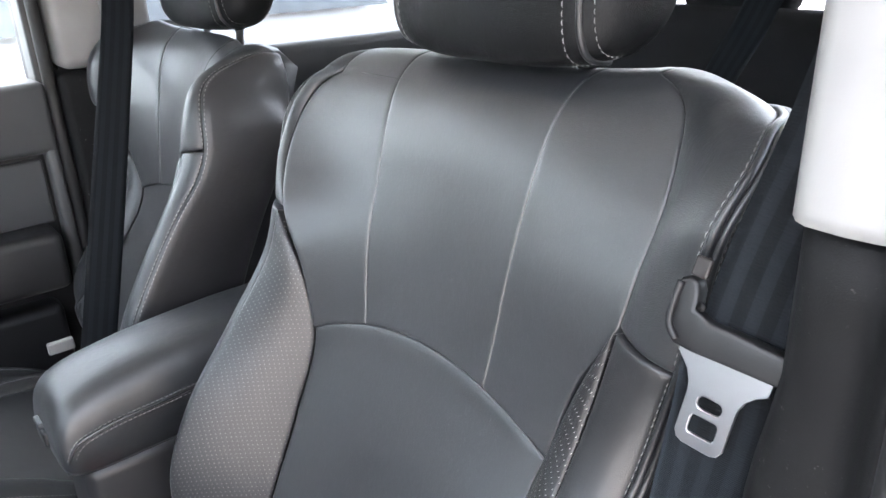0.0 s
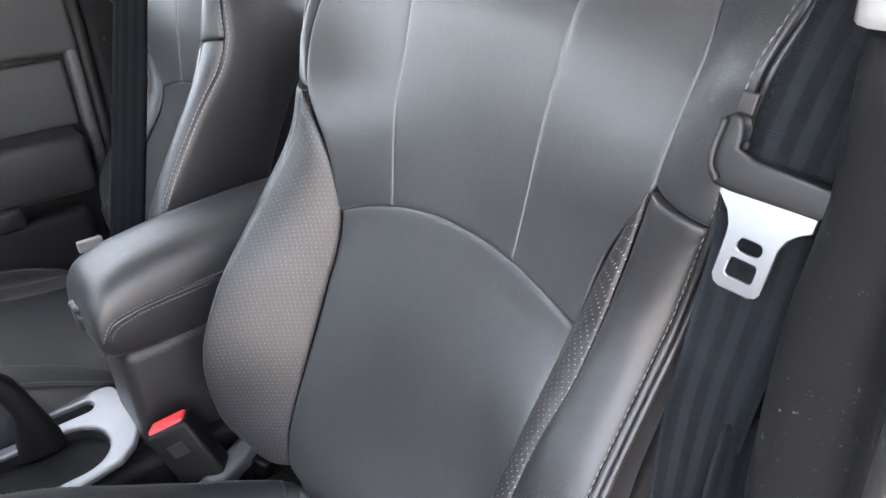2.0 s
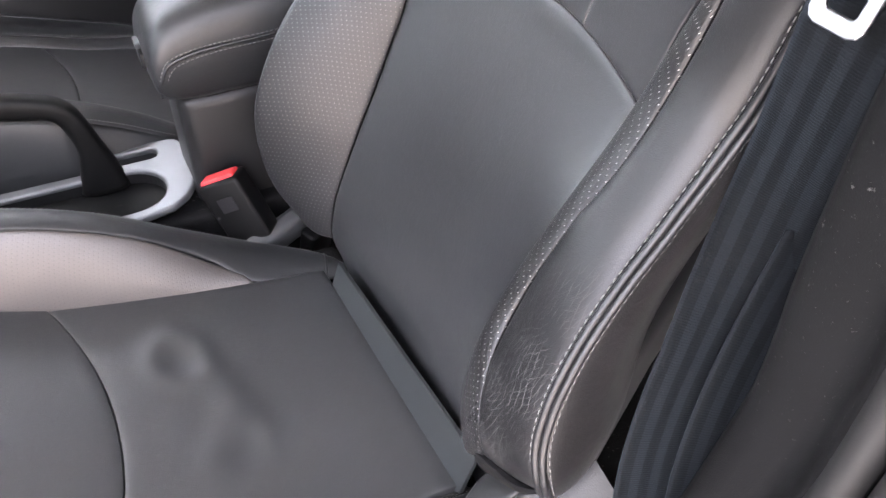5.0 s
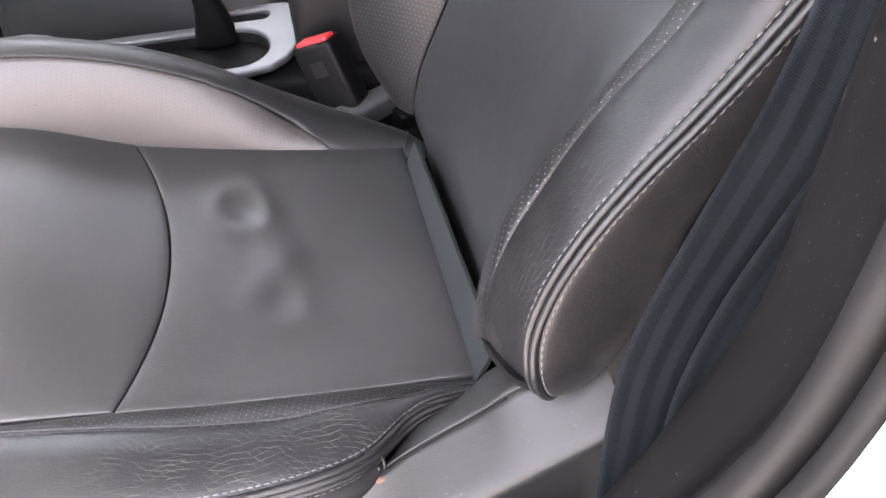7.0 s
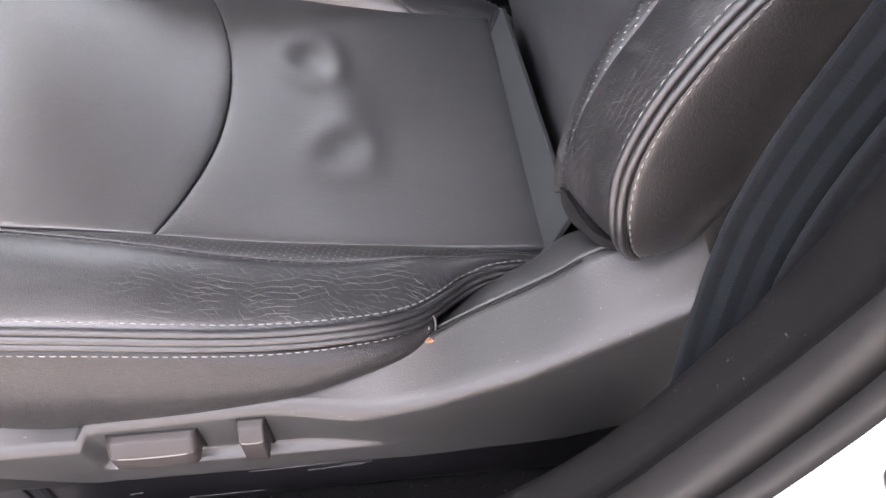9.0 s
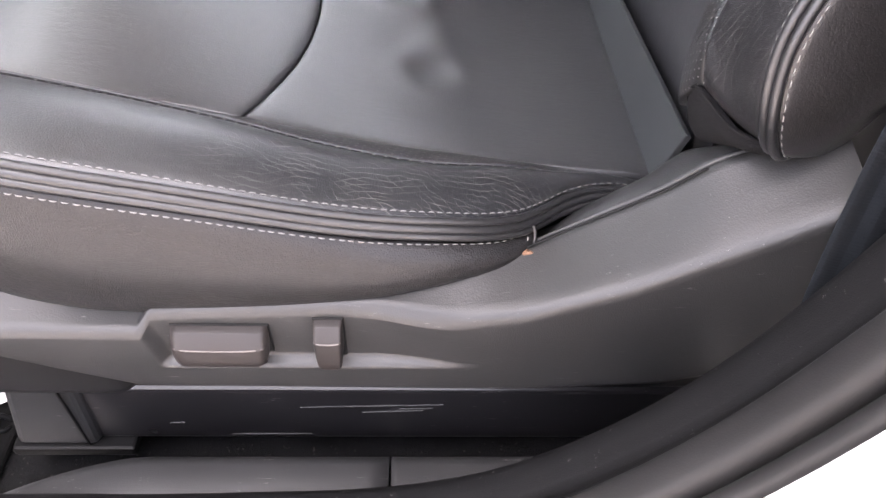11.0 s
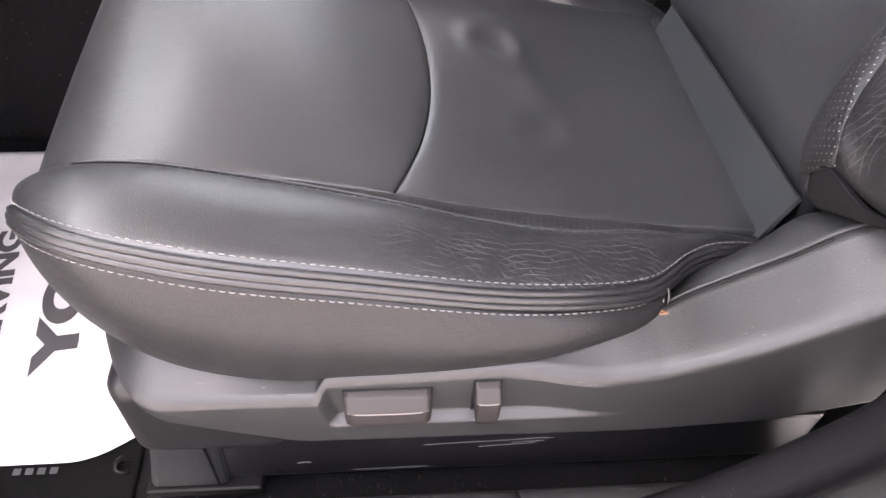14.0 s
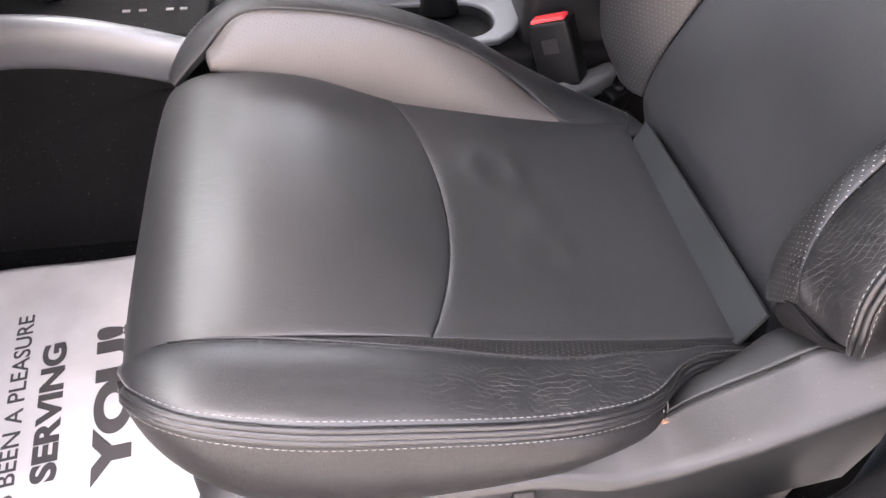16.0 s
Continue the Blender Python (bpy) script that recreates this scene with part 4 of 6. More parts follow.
    # inner bolster: perforated wall with light put into its colour, dark border, side
    i_lo = B([(0.118, 0.599, 0.608), (0.06, 0.600, 0.619), (0.0, 0.603, 0.633), (-0.08, 0.606, 0.652), (-0.16, 0.607, 0.683), (-0.22, 0.607, 0.701), (-0.275, 0.609, 0.708)])
    i_hi = B([(0.110, 0.612, 0.622), (0.079, 0.624, 0.643), (0.018, 0.633, 0.690), (-0.081, 0.636, 0.737), (-0.170, 0.636, 0.757), (-0.238, 0.633, 0.758), (-0.278, 0.622, 0.726)])
    i_pipe = B([(0.228, 0.608, 0.595), (0.207, 0.630, 0.602), (0.165, 0.656, 0.612), (0.118, 0.668, 0.631), (0.06, 0.676, 0.660), (-0.02, 0.682, 0.705), (-0.10, 0.684, 0.736), (-0.18, 0.684, 0.752), (-0.25, 0.680, 0.750), (-0.300, 0.660, 0.722), (-0.322, 0.640, 0.690)])
    i_edge = B([(0.222, 0.588, 0.592), (0.200, 0.589, 0.596), (0.165, 0.594, 0.601), (0.114, 0.606, 0.616), (0.079, 0.626, 0.645), (0.018, 0.635, 0.692), (-0.081, 0.638, 0.739), (-0.170, 0.638, 0.759), (-0.240, 0.635, 0.760), (-0.284, 0.620, 0.722), (-0.318, 0.614, 0.690)])
    i_low = B([(0.228, 0.612, 0.50), (0.207, 0.634, 0.50), (0.165, 0.664, 0.50), (0.118, 0.688, 0.50), (0.06, 0.702, 0.50), (-0.02, 0.704, 0.50), (-0.10, 0.704, 0.50), (-0.18, 0.704, 0.50), (-0.25, 0.698, 0.51), (-0.295, 0.675, 0.53), (-0.318, 0.645, 0.56)])
    pan("inner_bolster_panel", ruled(i_hi, i_lo, 0.004, inn_in), 40, 100, LEATHER_PERF_LIT, "finely perforated leather inner bolster panel with door light in its colour", puff=0.003, wide=0.004, ref=inn_in)
    pan("inner_bolster_border", ruled(i_edge, i_pipe, 0.007, inn_in), 30, 110, LEATHER, "black leather inner bolster border", puff=0.003, wide=0.004, ref=inn_in)
    pan("inner_bolster_side", ruled(i_pipe, i_low, 0.012, pad_in), 20, 60, LEATHER, puff=0.003, wide=0.004, ref=pad_in)
    q, o = on_skin(ruled(i_edge, i_pipe, 0.007, inn_in), 0.91, inn_in)
    v, f = stitches(q, 0.03, 0.98, o, 0.0048, 0.0034)
    raw("stitching", v, f, THREAD, seat, "pale grey stitching")
    # short seam across the border's rear end
    border = ruled(i_edge, i_pipe, 0.007, inn_in)
    bs = np.linspace(0, 0.2, 200)
    b_cross = bs[np.argmin(np.abs(border(np.full(200, 0.5), bs)[:, 0] - off[0] - 0.203))]
    aa = np.linspace(0.03, 0.99, 24)
    v, f = tube(border(aa, np.full(24, b_cross)) - np.array((0, 0, 0.0004)), 0.0013, 8)
    raw("welt", v, f, CORD, seat, "short sewn welt across the border")
    part("seat_pan", block(tuple(np.array((-0.27, 0.215, 0.47)) + off), tuple(np.array((0.235, 0.672, 0.578)) + off), 0.01), DARKCLOTH, seat)
    strip = block((-0.003, -0.176, -0.05), (0.0015, 0.122, 0.021), 0.0007, 2)
    for v in strip.verts:
        # narrower towards the middle of the car
        if v.co.z > 0:
            v.co.z -= 0.018 * (v.co.y + 0.176) / 0.298
    bmesh.ops.transform(strip, matrix=Matrix.Translation(Vector((0.207, 0.446, 0.632)) + Vector(off)) @ Euler((0, radians(19), 0)).to_matrix().to_4x4(), verts=strip.verts)
    part("rear_strip", strip, STRIP, seat, "smooth grey vinyl strip behind the cushion", False)

    # --- backrest
    JL = [(0.228, 0.272, 0.56), (0.224, 0.272, 0.61), (0.220, 0.280, 0.65), (0.222, 0.290, 0.70), (0.234, 0.297, 0.76), (0.262, 0.300, 0.82), (0.287, 0.301, 0.86), (0.318, 0.302, 0.905), (0.333, 0.296, 0.942), (0.326, 0.264, 1.02), (0.315, 0.234, 1.076)]
    JR = [(0.228, 0.606, 0.56), (0.222, 0.606, 0.605), (0.213, 0.606, 0.64), (0.218, 0.602, 0.69), (0.245, 0.600, 0.76), (0.284, 0.600, 0.845), (0.315, 0.598, 0.934), (0.313, 0.613, 1.005), (0.312, 0.640, 1.055)]
    KL = [(0.195, 0.235, 0.713), (0.191, 0.238, 0.730), (0.200, 0.256, 0.750), (0.217, 0.270, 0.777), (0.237, 0.277, 0.805), (0.257, 0.277, 0.845), (0.278, 0.275, 0.880), (0.300, 0.270, 0.912), (0.318, 0.266, 0.949), (0.3195, 0.2475, 1.015), (0.314, 0.229, 1.080)]
    KR = [(0.192, 0.640, 0.645), (0.166, 0.662, 0.70), (0.162, 0.668, 0.785), (0.188, 0.667, 0.850), (0.249, 0.660, 0.935), (0.298, 0.648, 1.015), (0.311, 0.6440, 1.058)]
    LL = [(0.244, 0.212, 0.694), (0.222, 0.196, 0.704), (0.208, 0.191, 0.735), (0.208, 0.199, 0.765), (0.219, 0.207, 0.795), (0.240, 0.214, 0.83), (0.268, 0.219, 0.866), (0.297, 0.222, 0.899), (0.322, 0.222, 0.936), (0.330, 0.213, 0.982), (0.3215, 0.197, 1.040), (0.309, 0.182, 1.09), (0.312, 0.181, 1.135), (0.323, 0.180, 1.162), (0.350, 0.179, 1.187), (0.390, 0.190, 1.2005), (0.428, 0.2015, 1.2000), (0.462, 0.222, 1.197), (0.49, 0.250, 1.190)]
    LR = [(0.245, 0.672, 0.62), (0.215, 0.694, 0.67), (0.205, 0.700, 0.76), (0.230, 0.700, 0.85), (0.285, 0.695, 0.935), (0.330, 0.688, 1.01), (0.345, 0.690, 1.07), (0.358, 0.699, 1.115), (0.372, 0.702, 1.145), (0.392, 0.697, 1.168), (0.420, 0.683, 1.183), (0.460, 0.66, 1.187)]
    if not driver:
        # the passenger's inner bolster stands farther forward
        JR = JR[:3] + [(0.210, 0.602, 0.69), (0.225, 0.600, 0.76), (0.255, 0.600, 0.845), (0.285, 0.598, 0.934), (0.285, 0.613, 1.01), (0.285, 0.640, 1.074)]
        KR = [(0.192, 0.640, 0.645), (0.150, 0.655, 0.70), (0.140, 0.655, 0.785), (0.161, 0.654, 0.862), (0.197, 0.652, 0.930), (0.237, 0.652, 0.995), (0.272, 0.650, 1.055), (0.283, 0.648, 1.078)]
        LR = LR[:1] + [(0.180, 0.690, 0.67), (0.146, 0.692, 0.76), (0.163, 0.689, 0.868), (0.205, 0.687, 0.945), (0.250, 0.686, 1.011), (0.285, 0.685, 1.055), (0.298, 0.684, 1.087), (0.304, 0.676, 1.130), (0.315, 0.665, 1.160), (0.335, 0.655, 1.174), (0.370, 0.648, 1.185), (0.415, 0.645, 1.194), (0.440, 0.640, 1.190)]
    def lean(p):
        # the outer bolster leans farther back towards its top
        d = float(np.interp(p[2], [0.94, 1.0, 1.08, 1.13, 1.18, 1.2], [0.0, 0.014, 0.028, 0.024, 0.008, 0.0])) if driver else 0.0
        k = d / (p[0] + 0.025)
        return (p[0] + d, p[1] + (p[1] - 0.002) * k, p[2] + (p[2] - 1.265) * k)
    JL, KL, LL = [lean(p) for p in JL], [lean(p) for p in KL], [lean(p) for p in LL]
    drop = 0.0145 if driver else 0.0
    jl, jr = by_key(JL, 2), by_key(JR, 2)
    centre = by_key([(0.228, 0.0, 0.560), (0.226, 0, 0.60), (0.229, 0, 0.66), (0.241, 0, 0.70), (0.263, 0, 0.75), (0.295, 0, 0.83), (0.322, 0, 0.90), (0.341, 0, 0.955), (0.352, 0, 1.0), (0.362, 0, 1.05), (0.373, 0, 1.10)], 2)

    def top_z(a):
        return 0.938 + 0.029 * (1 - np.abs(2 * a - 1) ** 2.2)

    def lumbar(a, b):
        z = 0.565 + (top_z(a) - 0.565) * b
        p, q = jl(z), jr(z)
        r = p + (q - p) * a[:, None]
        c = centre(z)[:, 0]
        w = 1 - np.abs(2 * a - 1) ** 2.1
        r[:, 0] += np.maximum(c - r[:, 0], 0.0) * w
        r[:, 2] = z
        return r + off

    # upper part: from the arched seam to the top, fluted by two seams
    prof = bez([(0.333, 0.93), (0.344, 0.965), (0.352, 1.0), (0.362, 1.05), (0.373, 1.10), (0.388, 1.155), (0.404, 1.186), (0.430, 1.205), (0.470, 1.206), (0.50, 1.19)])
    profile = prof(np.linspace(0, 1, 400))
    hp = np.linspace(0, 1, 400)
    low_l = [lean(p) for p in [(0.333, 0.298, 0.93), (0.326, 0.266, 1.02), (0.313, 0.2305, 1.078), (0.318, 0.227, 1.115)]]
    side_l = by_key(low_l + ([(0.352, 0.2400, 1.146), (0.364, 0.2440, 1.168), (0.378, 0.2500, 1.185), (0.392, 0.2585, 1.1955), (0.402, 0.272, 1.202), (0.41, 0.292, 1.2065)] if driver else
                             [(0.330, 0.224, 1.155), (0.345, 0.226, 1.180), (0.360, 0.232, 1.192), (0.375, 0.246, 1.200), (0.39, 0.268, 1.2045), (0.40, 0.290, 1.207)]), 2)
    side_r = by_key(([(0.314, 0.598, 0.935), (0.313, 0.612, 1.01), (0.312, 0.645, 1.068)] if driver else [(0.285, 0.598, 0.935), (0.284, 0.612, 1.01), (0.279, 0.645, 1.076)]) + ([(0.330, 0.673, 1.11), (0.354, 0.682, 1.145), (0.380, 0.675, 1.170), (0.408, 0.650, 1.188)] if driver else
                                                                                    [(0.288, 0.644, 1.110), (0.297, 0.641, 1.131), (0.306, 0.637, 1.155), (0.323, 0.632, 1.180), (0.352, 0.610, 1.197)]), 2)

    def upper(a0, a1):
        def surf(a, b):
            s = a.copy()
            for _ in range(4):
                t0 = np.interp(top_z(np.clip(s, 0, 1)), profile[:120, 1], hp[:120])
                t = t0 + ((0.87 if driver else 0.80) - t0) * b
                c = prof(t)
                p, q = side_l(c[:, 1]), side_r(c[:, 1])
                s0, s1 = a0(p[:, 1], q[:, 1], b), a1(p[:, 1], q[:, 1], b)
                s = s0 + (s1 - s0) * a
            r = p + (q - p) * s[:, None]
            w = 1 - np.abs(2 * s - 1) ** 2.1
            ease = np.clip((t - 0.25) / 0.55, 0, 1) if driver else np.clip((t - 0.55) / 0.40, 0, 1)
            ease = ease * ease * (3 - 2 * ease)
            edge = r[:, 0].copy()
            r[:, 0] = edge + np.maximum(c[:, 0] - edge, 0.0) * np.clip(w + (1 - w) * ease, 0, 1)
            r[:, 2] = c[:, 1] + np.where(s < 0.5, 0.010, -0.006) * np.clip((t - 0.5) / 0.3, 0, 1) * np.abs(2 * s - 1) ** 3
            return r + off
        return surf

    fl = lambda p, q, b: (0.373 - 0.025 * b - p) / (q - p)
    fr = lambda p, q, b: (0.534 + 0.023 * b - p) / (q - p)
    zero, one = (lambda p, q, b: 0 * b), (lambda p, q, b: 0 * b + 1)
    pan("lumbar_panel", lumbar, 60, 90, LEATHER_SEAT, "smooth black leather lumbar panel", puff=0.0026, wide=0.006, ref=back_in)
    pan("back_panel", upper(zero, fl), 24, 70, LEATHER_SEAT, "smooth black leather backrest flute", puff=0.0022, wide=0.003, ref=back_in)
    pan("back_panel", upper(fl, fr), 50, 70, LEATHER_SEAT, "smooth black leather backrest flute", puff=0.0022, wide=0.003, ref=back_in)
    pan("back_panel", upper(fr, one), 24, 70, LEATHER_SEAT, "smooth black leather backrest flute", puff=0.0022, wide=0.003, ref=back_in)

    for J, K, L, side in ((JL, KL, LL, -1), (JR, KR, LR, 1)):
        fj, fk, fL = B(([(0.198, 0.269, 0.678), (0.206, 0.289, 0.70), (0.221, 0.298, 0.76), (0.255, 0.301, 0.82), (0.286, 0.302, 0.86)] + J[7:]) if side < 0 else J[2:]), B(K), B(L)
        pan("bolster_perforated_panel", ruled(fk, fj, 0.005, back_in), 34, 120, (LEATHER_PERF if side < 0 else LEATHER_PERF_IN) if driver else LEATHER_PERF_BLACK, "perforated black leather side panel", puff=0.003, wide=0.004, ref=back_in)
        if driver and side > 0:
            q, o = on_skin(ruled(fk, fj, 0.005, back_in), 0.915, back_in)
            v, f = stitches(q, 0.08, 0.97, o, 0.0062, 0.0036)
            raw("stitching", v, f, THREAD, seat, "pale grey stitching")
        # bolster face from the ridge to the piping, up to the cross seam; then the shoulder
        n_t = np.linspace(0, 1, 400)
        pts = fL(n_t)
        t_split = n_t[np.argmin(np.abs(pts[:, 2] - (1.068 - drop if side < 0 else 1.056 if driver else 1.085) - off[2]) + 10 * (n_t > 0.7))]
        lowL = cut(fL, 0, t_split)
        pan("bolster_face", ruled(lowL, fk, 0.0065, back_in, 2.2), 34, 110, LEATHER_WORN_BACK if (driver and side < 0) else LEATHER, "soft creased black leather backrest bolster", puff=0.003, wide=0.004, ref=back_in)
        whole, at_edge = upper(zero, one), 0.0 if side < 0 else 1.0
        bb = np.linspace(0, 1, 300)
        zz = whole(np.full(300, at_edge), bb)[:, 2] - off[2]
        b0 = bb[np.argmax(zz > (1.083 - drop if side < 0 else 1.060 if driver else 1.079))]
        edge = lambda t, b0=b0, e=at_edge: whole(np.full(np.shape(np.atleast_1d(t)), e), b0 + (1 - b0) * np.atleast_1d(t))
        pan("shoulder_panel", ruled(cut(fL, t_split + 0.004, 1), edge, 0.007, back_in), 30, 60, LEATHER, "black leather backrest shoulder", puff=0.003, wide=0.004, ref=back_in)
        # double piping, then the side wall running back
        p2 = shifted(fL, (0.006, 0.0075 * side, -0.002) if driver else (0.0012, 0.0015 * side, 0.0))
        for k, r in ((0.22, 0.0029), (0.78, 0.0029)) if driver else ():
            q0, q1 = fL(n_t[::3]), p2(n_t[::3])
            v, f = tube(q0 + (q1 - q0) * k + np.array((-0.001, 0.0008 * side, 0)), r, 8)
            raw("piping", v, f, CORD, seat, "black leather piping")
        for line, t1 in ((ruled(lowL, fk, 0.0065, back_in, 2.2), 0.99), (ruled(cut(fL, t_split + 0.004, 1), edge, 0.007, back_in), 0.8)):
            q, o = on_skin(line, 0.028, back_in)
            v, f = stitches(q, 0.02, t1, o, 0.0062, 0.0044)
            raw("stitching", v, f, THREAD, seat, "pale grey stitching")
        backs = [(x * 0.35 + 0.65 * (0.262 + 0.36 * (z - 0.62)) + float(np.interp(z, [0.69, 0.74, 1.1, 1.19], [0.02, 0.055, 0.055, 0.012 if driver else 0.045])), y - side * float(np.interp(z, [0.7, 0.95, 1.1, 1.2], [0.045, 0.030, 0.012, 0.02])), z + float(np.interp(z, [0.69, 0.72, 1.1, 1.2], [0.002, 0.006, 0.0, -0.03]))) for x, y, z in L]
        back = B(backs)
        if side > 0 and not driver:
            # its top closes in a round shoulder
            low = [p for p, l in zip(backs, L) if l[2] < 1.09]
            back = B(low + [(0.442, 0.657, 1.105), (0.450, 0.648, 1.140), (0.450, 0.641, 1.165), (0.448, 0.637, 1.178), (0.449, 0.636, 1.184)])
        wall = ruled(p2, back, 0.014, back_in)
        q, o = on_skin(wall, 0.022, back_in)
        v, f = stitches(q, 0.01, 0.9, o, 0.0062, 0.0044)
        raw("stitching", v, f, THREAD, seat, "pale grey stitching")
        pan("bolster_side", wall, 20, 70, LEATHER_MATTE, "black leather backrest side", puff=0.003, wide=0.004, ref=back_in)
    if driver:
        flap_hi = bez([(0.210, 0.264, 0.676), (0.199, 0.256, 0.690), (0.1935, 0.245, 0.707), (0.1935, 0.235, 0.7125), (0.199, 0.220, 0.709), (0.207, 0.207, 0.705), (0.222, 0.197, 0.703)])
        flap_lo = bez([(0.226, 0.262, 0.655), (0.216, 0.254, 0.660), (0.210, 0.245, 0.667), (0.210, 0.235, 0.674), (0.213, 0.222, 0.682), (0.219, 0.209, 0.690), (0.234, 0.200, 0.694)])
        pan("fabric_flap", ruled(flap_hi, flap_lo, 0.004, back_in), 12, 30, DARKCLOTH, "black cloth flap closing the bolster's lower end", puff=0.0015, wide=0.002, skirt=0.004, ref=back_in)
        v, f = tube(even(flap_hi, 40), 0.0011, 6)
        raw("flap_hem", v, f, DARKCLOTH, seat)
    # back shell and top edge
    bs = []
    for z, x, w in ((0.60, 0.30, 0.20), (0.75, 0.335, 0.205), (0.95, 0.395, 0.215), (1.10, 0.445, 0.215), (1.165, 0.475, 0.20), (1.187, 0.46, 0.18)):
        ys = np.linspace(-w, w, 13)
        ring = [(x + 0.025 * (1 - (y / w) ** 4), YC + y, z) for y in ys] + [(x - 0.055, YC + y, z) for y in ys[::-1]]
        bs.append(np.array(ring) + off)
    v, f = loft(bs, True)
    raw("back_shell", v, f, BLACK, seat, "black seat back shell")

    # headrest with its two posts
    def head(a, b):
        th, ph = a * 2 * math.pi, (b - 0.5) * math.pi
        e = 0.42
        sg = lambda v, p: np.sign(v) * np.abs(v) ** p
        cx, cy, cz = sg(np.cos(ph), e) * sg(np.cos(th), 0.75), sg(np.cos(ph), e) * sg(np.sin(th), 0.6), sg(np.sin(ph), 0.7)
        x = 0.447 + 0.055 * cx + 0.012 * cz + 0.012 * cy ** 2
        return np.stack((x, YC + 0.012 + 0.140 * cy * (1 - 0.06 * cz), 1.310 + 0.098 * cz), -1) + off
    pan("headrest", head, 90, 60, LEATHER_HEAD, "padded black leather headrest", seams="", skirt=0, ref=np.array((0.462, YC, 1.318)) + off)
    for s in (-1, 1):
        v, f = tube([(0.458, YC + s * 0.06, 1.17), (0.462, YC + s * 0.06, 1.26)] + np.repeat([off], 2, 0), 0.006, 10)
        raw("headrest_post", v, f, STEEL, seat, "steel headrest post")
        for d in (-0.0105, 0.0, 0.0105):
            def line(t, s=s, d=d):
                # follows the headrest's front from its underside to the top
                t = np.atleast_1d(t)
                b = 0.06 + 0.86 * t
                want = YC + 0.012 + s * 0.104 + d + off[1]
                lo, hi = np.full_like(t, 0.25), np.full_like(t, 0.75)
                for _ in range(30):
                    mid = (lo + hi) / 2
                    y = head(mid, b)[:, 1]
                    lo, hi = np.where(y > want, mid, lo), np.where(y > want, hi, mid)
                return head((lo + hi) / 2, b) + np.array((-0.0007, 0, 0))
            if d:
                v, f = stitches(line, 0.02, 0.98, (-1.0, 0, 0), 0.0062, 0.0044)
                raw("stitching", v, f, THREAD, seat, "pale grey stitching")
            else:
                v, f = tube(line(np.linspace(0.01, 0.99, 50)) + np.array((0.0016, 0, 0)), 0.0030, 8)
                raw("welt", v, f, CORD, seat, "black leather welt")
    if driver:
        seat_shield(seat)
    else:
        # the passenger's seat is the mirror image
        for ob in bpy.data.objects:
            if ob.parent == seat and ob.type == "MESH":
                for v in ob.data.vertices:
                    v.co.y = 2 * (YC + off[1]) - v.co.y
                ob.data.flip_normals()
        part("base", block(tuple(np.array((-0.27, 0.2, 0.36)) + off), tuple(np.array((0.22, 0.67, 0.48)) + off), 0.01), BLACK, seat)
    return seat


